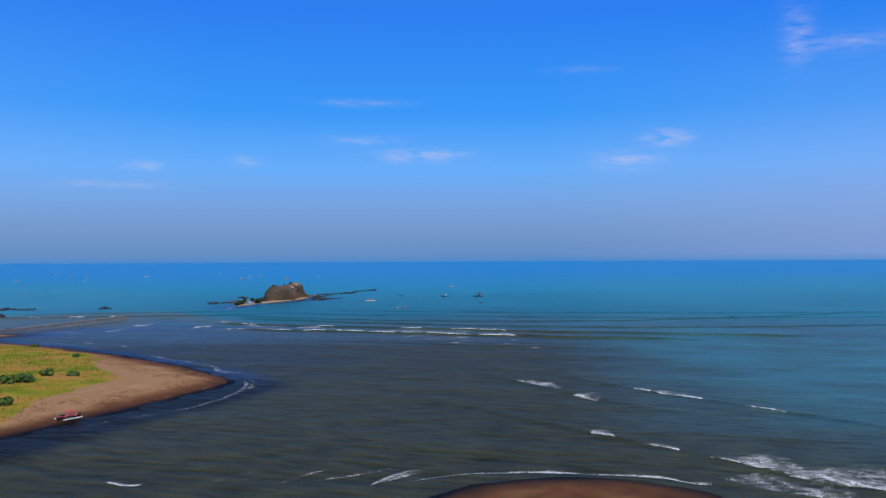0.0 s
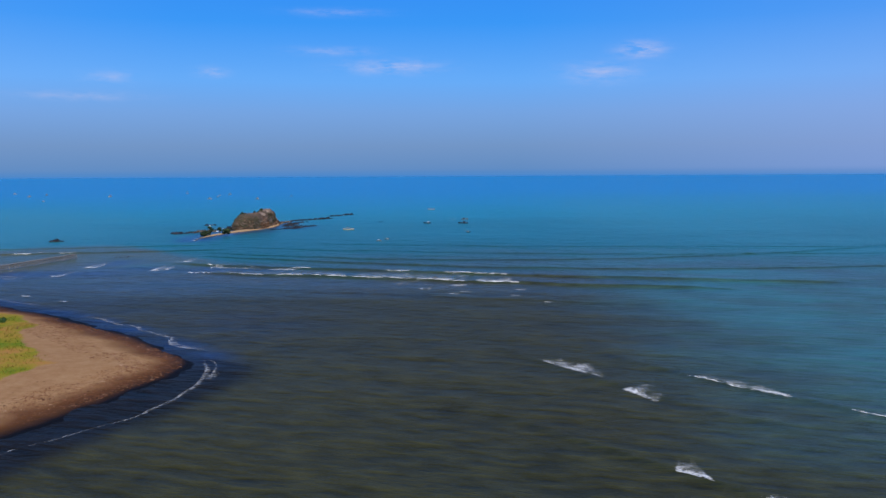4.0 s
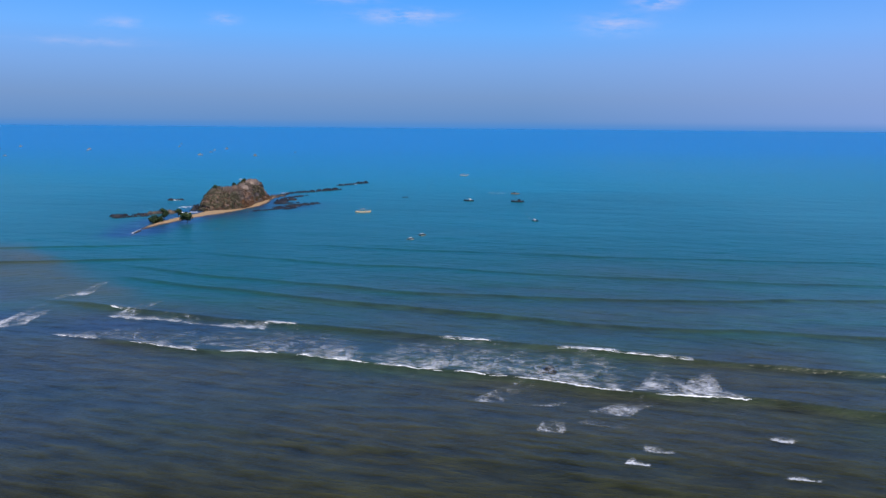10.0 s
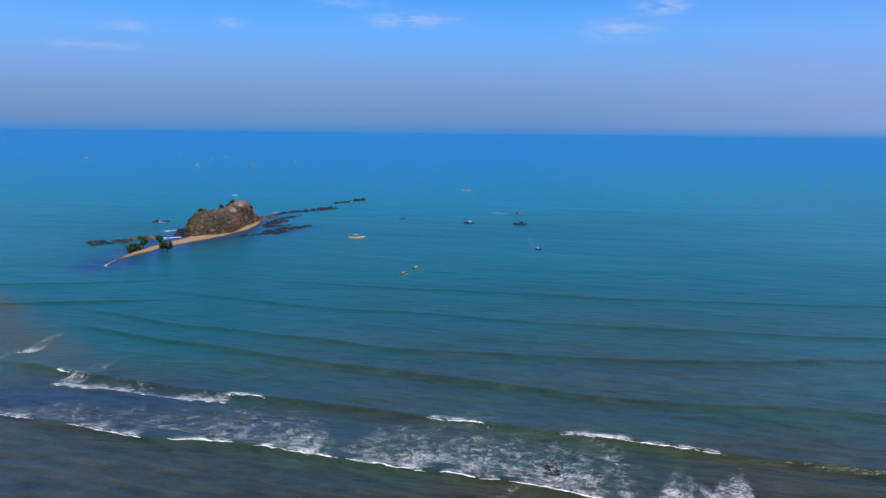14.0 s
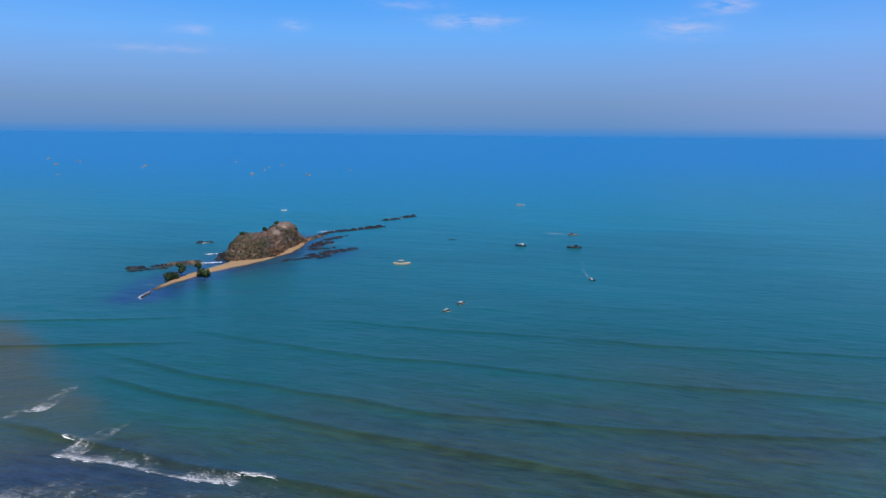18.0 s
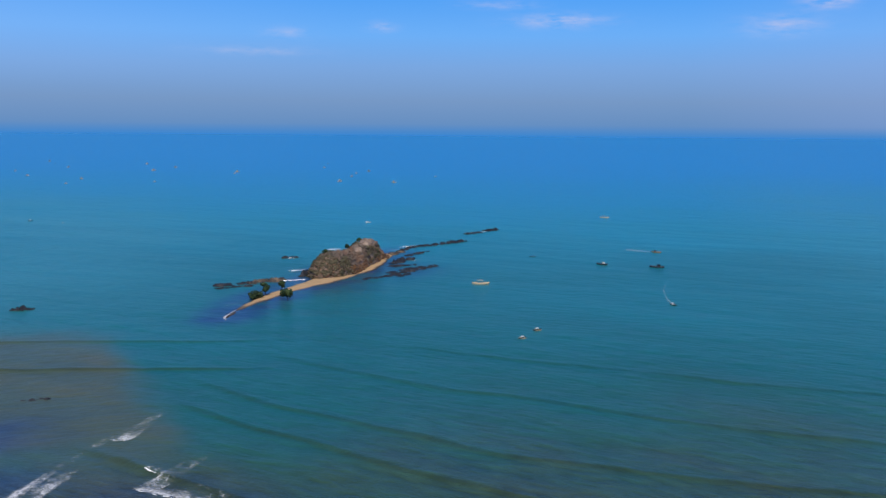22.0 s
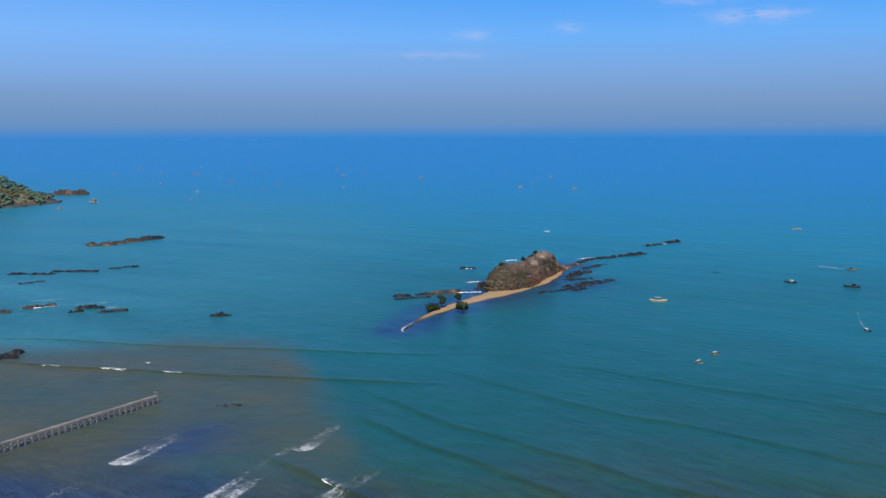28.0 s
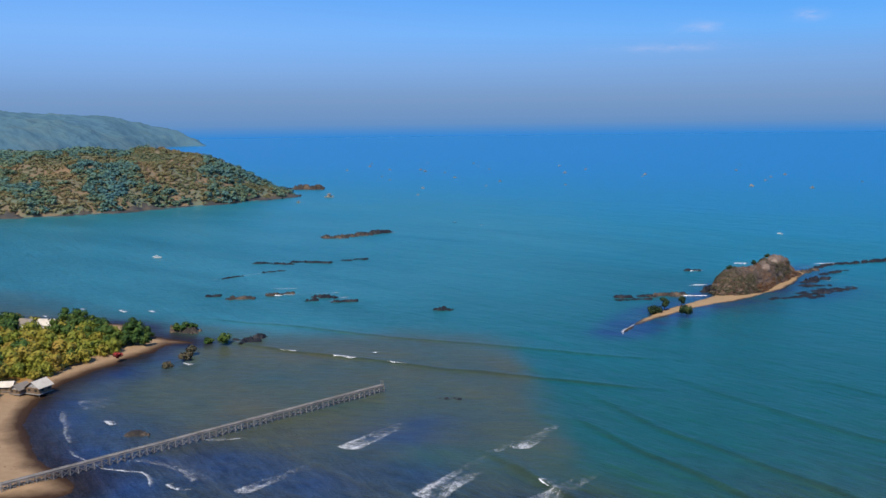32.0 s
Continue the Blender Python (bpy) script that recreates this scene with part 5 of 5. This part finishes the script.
# ---- fishing platforms far out ----
def platform(x, y, turn, size, first):
    if first:
        return copy_thing(first, pose(x, y, 0, 0, 0, turn) @ Matrix.Scale(size / 6.0, 4))
    root = base("fishing_platform", x, y, 0, turn, label="bamboo lift-net fishing platform moored far out", category="platform", group="fishing platforms")
    for s in (-1, 1):
        part("pontoon", rod((-3.4, s * 2.4, 0.1), (3.4, s * 2.4, 0.1), 0.28), BAMBOO, root)
        part("outer_beam", rod((-3.0, s * 3.0, 0.9), (3.0, s * 3.0, 0.9), 0.13), BAMBOO, root)
    for u in (-2.6, -0.9, 0.9, 2.6):
        part("cross_beam", rod((u, -3.2, 0.85), (u, 3.2, 0.85), 0.12), BAMBOO, root)
        for s in (-1, 1):
            part("post", rod((u, s * 2.4, 0.0), (u, s * 2.4, 1.6), 0.1), BAMBOO, root)
    hut = part("hut", boxed((2.4, 2.0, 1.6), (0, 0, 1.75)), BAMBOO, root)
    bm = bmesh.new()
    bmesh.ops.create_cone(bm, cap_ends=True, segments=4, radius1=2.2, radius2=0.4, depth=0.9, matrix=pose(0, 0, 3.0, 0, 0, 45))
    part("roof", bm, GREY_ROOF, hut)
    part("mast", rod((0.9, 0, 1.0), (0.9, 0, 4.6), 0.08), BAMBOO, root)
    return root


PLATFORMS = [(-560, 851), (-869, 1236), (-917, 1347), (-666, 1077), (-818, 1272), (-501, 908), (-550, 984), (-774, 1288), (-697, 1237), (-619, 1145),
             (-508, 1040), (-534, 1111), (-546, 1295), (-440, 1089), (-559, 1383), (-425, 1261), (-367, 1437), (-263, 1148), (-275, 1241), (-205, 1147),
             (-181, 1260), (-543, 793), (-435, 1294), (-287, 1306), (-285, 1362), (-405, 1581), (-690, 1340), (-743, 1255),
             (-900, 1480), (-820, 1500), (-760, 1420), (-980, 1430), (-640, 1460), (-720, 1130)]
first = None
for k, (x, y) in enumerate(PLATFORMS):
    made = platform(x, y, 37 * k % 180, 2.2 + (k * 7 % 5) * 0.5, first)
    first = first or made


# ---- houses on the bay ----
def house(x, y, turn, w, d, h, roofs, wall_material, label, stilts=0.0, name="beach_house"):
    z = max(float(mainland_height(np.array([float(x)]), np.array([float(y)]))[0]), 0.0)
    root = base(name, x, y, z, turn, label=label, category="house", group="houses on the bay")
    f = stilts
    for sx in (-1, 1):
        for sy in (-1, 0, 1):
            part("post", boxed((0.16, 0.16, h + f + 0.4), (sx * (w / 2 - 0.1), sy * (d / 2 - 0.1), (h + f) / 2 - 0.2)), WOOD, root)
    part("floor_slab", boxed((w + 0.5, d + 0.5, 0.18), (0, 0, f + 0.02), bevel=0.03), CONCRETE, root)
    for at, size in (((0, -d / 2, f + h / 2 + 0.1), (w - 0.25, 0.12, h)), ((0, d / 2, f + h / 2 + 0.1), (w - 0.25, 0.12, h)), ((-w / 2, 0, f + h / 2 + 0.1), (0.12, d - 0.25, h)), ((w / 2, 0, f + h / 2 + 0.1), (0.12, d - 0.25, h))):
        wall = part("wall", boxed(size, at), wall_material, root)
        flat = size[0] > size[1]
        for s in (-0.25, 0.25):
            p = part("window", boxed((w * 0.2, 0.05, h * 0.4) if flat else (0.05, d * 0.2, h * 0.4),
                     (at[0] + (s * w if flat else math.copysign(0.07, at[0])), at[1] + (math.copysign(0.07, at[1]) if flat else s * d), at[2] + 0.1)), GLASS_DARK, wall)
    rise = d * 0.34
    for s in (-1, 1):
        slope = math.degrees(math.atan2(rise, d / 2))
        part("roof_slope", boxed((w + 0.9, math.hypot(d / 2 + 0.5, rise), 0.10), (0, s * (d / 4 + 0.22), f + h + 0.1 + rise / 2), (-s * slope, 0, 0)), roofs[0 if s < 0 else 1], root)
        bm = bmesh.new()
        p = [bm.verts.new((s * (w / 2), y, z)) for y, z in ((-d / 2, f + h), (d / 2, f + h), (0, f + h + rise))]
        bm.faces.new(p)
        bmesh.ops.solidify(bm, geom=bm.faces[:], thickness=0.1)
        part("gable", bm, WHITE_PAINT, root)
    part("ridge_cap", rod((-w / 2 - 0.45, 0, f + h + rise + 0.12), (w / 2 + 0.45, 0, f + h + rise + 0.12), 0.1), roofs[1], root)
    return root


house(-205.4, 347.4, 105, 4.2, 4.0, 1.5, (TIN_ROOF, GREY_ROOF), WOOD, "pale-roofed beach house on posts at the water's edge", 0.7)
house(-208.6, 344.4, 105, 3.6, 2.8, 1.1, (GREY_ROOF, GREY_ROOF), WOOD, "open grey-roofed shelter beside the beach house", 0.4)
house(-213.0, 343.0, 40, 4.0, 2.6, 1.2, (TIN_ROOF, TIN_ROOF), WOOD, "low hut with a pale tan roof on the beach", 0.2)
house(-263, 386, 30, 5.2, 4.2, 2.4, (TIN_ROOF, TIN_ROOF), WHITE_PAINT, "white-roofed house among the trees of the point", 0.2)
house(-270, 383, 20, 4.2, 3.6, 2.4, (GREY_ROOF, GREY_ROOF), WHITE_PAINT, "grey-roofed house among the trees of the point", 0.2)


# ---- trees of the point ----
protos = []
for k, (h, s, leaf, n) in enumerate([(4.4, 3.3, LEAF_GOLD, 560), (5.2, 3.5, LEAF_GOLD, 600), (6.2, 3.0, LEAF, 560), (4.4, 2.9, LEAF, 480), (3.4, 2.9, LEAF_GOLD, 460)]):
    gold = leaf is LEAF_GOLD
    protos.append(tree_parts(base("tree", -300 - 6 * k, 340, 1.4, 0, label="bushy yellow-green tree on the sandy point" if gold else "dense dark green tree on the sandy point",
                                  category="tree", group="trees on the point"), h, s, leaf, 900 + 9 * k, 0.15, n, 0.36, 9, 0.22))
r = np.random.default_rng(41)
xs, ys = r.uniform(-330, -205, 2600), r.uniform(318, 412, 2600)
deep = inside(MAINLAND, xs, ys)
placed = []
for x, y, d in zip(xs, ys, deep):
    if d < 7.5 or (y > 380 + 0.15 * (x + 230) and x < -232 and d < 13) or y < 340 + 0.10 * (x + 205) and d < 16 and r.random() < 0.9 or y < 326:
        continue
    if any((x - a) ** 2 + (y - b) ** 2 < 2.9 ** 2 for a, b in placed) or math.hypot(x + 262, y - 383) < 9 or math.hypot(x + 210, y - 346) < 10:
        continue
    placed.append((x, y))
    if len(placed) > 270:
        break
lift = mainland_height(np.array([p[0] for p in placed]), np.array([p[1] for p in placed]))
for k, ((x, y), z) in enumerate(zip(placed, lift)):
    rim = inside(MAINLAND, np.array([x]), np.array([y]))[0] < 12
    north = y > 385 + 0.2 * (x + 230)
    pick = [2, 3, 2, 3, 0][k % 5] if (rim and north) or (north and k % 2) else [0, 1, 4, 0, 1, 3, 4][k % 7]
    copy_thing(protos[pick], pose(x, y, z - 0.1, 0, 0, 47 * k % 360) @ Matrix.Scale(0.75 + 0.45 * ((k * 37) % 100) / 100, 4))

for k, (x, y) in enumerate([(-252, 396.5), (-234.7, 398), (-229, 394), (-223.5, 392.5), (-227, 388), (-239, 401), (-231, 399.5), (-266, 400), (-272, 397), (-258, 399)]):
    z = float(mainland_height(np.array([float(x)]), np.array([float(y)]))[0])
    copy_thing(protos[2], pose(x, y, z - 0.1, 0, 0, 83 * k % 360) @ Matrix.Scale(0.72 + 0.12 * (k % 3), 4))

RED_LEAF = surface("red_leaves", [(0.20, 0.02, 0.02), (0.42, 0.05, 0.04)], 0.5, 3.0, 0.7, 0)
tree_parts(base("flowering_bush", -215.5, 377.5, 1.0, 0, label="red flowering bush at the edge of the trees", category="bush"), 2.2, 1.5, RED_LEAF, 957, 0.08, 260, 0.26, 5, 0.3)

# mangroves standing in the bay
for k, (x, y, h, s) in enumerate([(-206, 407.5, 4.0, 2.4), (-211.5, 406.5, 2.0, 1.5), (-204.6, 394, 3.2, 2.1), (-201, 389, 2.4, 1.7), (-199.6, 381.5, 1.5, 1.5), (-230, 412.5, 2.4, 2.0), (-232, 411, 2.0, 1.8), (-228.3, 414, 1.8, 1.6)]):
    tree_parts(base("mangrove_bush", x, y, -0.2 if k < 5 else 0.8, 61 * k, label="olive mangrove bush standing in shallow water" if k < 5 else "olive bush on a tan rock off the point",
                    category="bush", group="mangroves in the bay"), h, s, LEAF_OLIVE if k in (2, 3, 4) else LEAF, 960 + 7 * k, 0.1, 330, 0.3, 6, 0.3)

# bushes beside the houses
for k, (x, y, h, s) in enumerate([(-211, 338.5, 1.8, 2.1), (-208, 336.5, 1.5, 1.8), (-213.5, 337, 2.0, 2.2)]):
    z = float(mainland_height(np.array([float(x)]), np.array([float(y)]))[0])
    tree_parts(base("bush", x, y, z - 0.1, 71 * k, label="bright green bush on the sand beside the beach houses", category="bush", group="bushes by the houses"), h, s, LEAF, 1120 + 7 * k, 0.08, 320, 0.3, 6, 0.25)

# bushes on the spit
for k, (x, y, h, s) in enumerate([(-78, 183, 1.8, 2.4), (-80.5, 181, 1.6, 2.1), (-78.6, 194, 1.3, 1.5), (-72, 193, 1.2, 1.5), (-68.7, 156, 1.2, 1.4), (-71, 154, 1.0, 1.2), (-116, 268, 0.8, 1.2), (-90, 236, 0.7, 1.1)]):
    z = float(mainland_height(np.array([float(x)]), np.array([float(y)]))[0])
    tree_parts(base("bush", x, y, z - 0.1, 71 * k, label="round dark green bush in the dry grass of the spit", category="bush", group="bushes on the spit"), h, s, LEAF, 1040 + 7 * k, 0.08, 320, 0.3, 6, 0.25)


# ---- grass and driftwood ----
def blades():
    r = np.random.default_rng(55)
    x, y = r.uniform(-135, -50, 60000), r.uniform(120, 295, 60000)
    g = spit_grass(x, y)
    ok = g + 0.5 * rough_noise(x, y, 9.0, 56, 3) > 0.75
    x, y = x[ok][:12000], y[ok][:12000]
    z = mainland_height(x, y)
    verts, faces = [], []
    for k in range(len(x)):
        a, s = r.uniform(0, 6.28), r.uniform(0.08, 0.24)
        for q in range(3):
            b = a + q * 2.1
            i = len(verts)
            dx, dy = math.cos(b), math.sin(b)
            verts += [(x[k] - dy * s * 0.5, y[k] + dx * s * 0.5, z[k] - 0.02), (x[k] + dy * s * 0.5, y[k] - dx * s * 0.5, z[k] - 0.02), (x[k] + dx * s, y[k] + dy * s, z[k] + s * 1.5)]
            faces.append((i, i + 1, i + 2))
    tagged(new("grass", mesh_of("grass", verts, faces, GRASS, False)), "patchy dry yellow-green grass on the sand", "grass", kind="stuff")


blades()


def litter(name, count, region, near, seed, label):
    """Sticks and planks thrown up along the tide line."""
    r = np.random.default_rng(seed)
    x, y = r.uniform(region[0], region[1], count * 30), r.uniform(region[2], region[3], count * 30)
    d = inside(MAINLAND, x, y)
    ok = (d > near[0]) & (d < near[1]) & (rough_noise(x, y, 9.0, seed, 3) + r.uniform(-0.5, 0.5, len(x)) > 0.15)
    x, y = x[ok][:count], y[ok][:count]
    z = mainland_height(x, y)
    verts, faces = [], []
    for k in range(len(x)):
        a, l, w = r.uniform(0, 3.14), r.uniform(0.12, 0.4) * (2.2 if k % 17 == 0 else 1.0), r.uniform(0.02, 0.05)
        c, s = math.cos(a), math.sin(a)
        i = len(verts)
        for u, v, h in ((-1, -1, 0), (1, -1, 0), (1, 1, 0), (-1, 1, 0), (-1, -1, 1), (1, -1, 1), (1, 1, 1), (-1, 1, 1)):
            verts.append((x[k] + c * u * l / 2 - s * v * w, y[k] + s * u * l / 2 + c * v * w, z[k] - 0.03 + h * w * 1.6))
        faces += [(i + p, i + q, i + t, i + b) for p, q, t, b in ((4, 5, 6, 7), (0, 1, 5, 4), (1, 2, 6, 5), (2, 3, 7, 6), (3, 0, 4, 7))]
    tagged(new(name, mesh_of(name, verts, faces, DRIFT, False)), label, "driftwood", kind="stuff")


litter("driftwood", 3200, (-88, -36, 128, 245), (1.5, 16.0), 57, "scattered brown and bleached driftwood on the sand")
litter("driftwood_heap", 1300, (-72, -40, 142, 202), (5.0, 12.0), 60, "rusty heaps of driftwood on the upper sand")
litter("tide_wrack", 2200, (-118, -36, 125, 285), (1.2, 5.5), 59, "dark brown twigs and wrack along the tide line")
litter("beach_litter", 70, (-215, -140, 300, 360), (0.5, 9.0), 58, "small pale litter on the bay's beach")
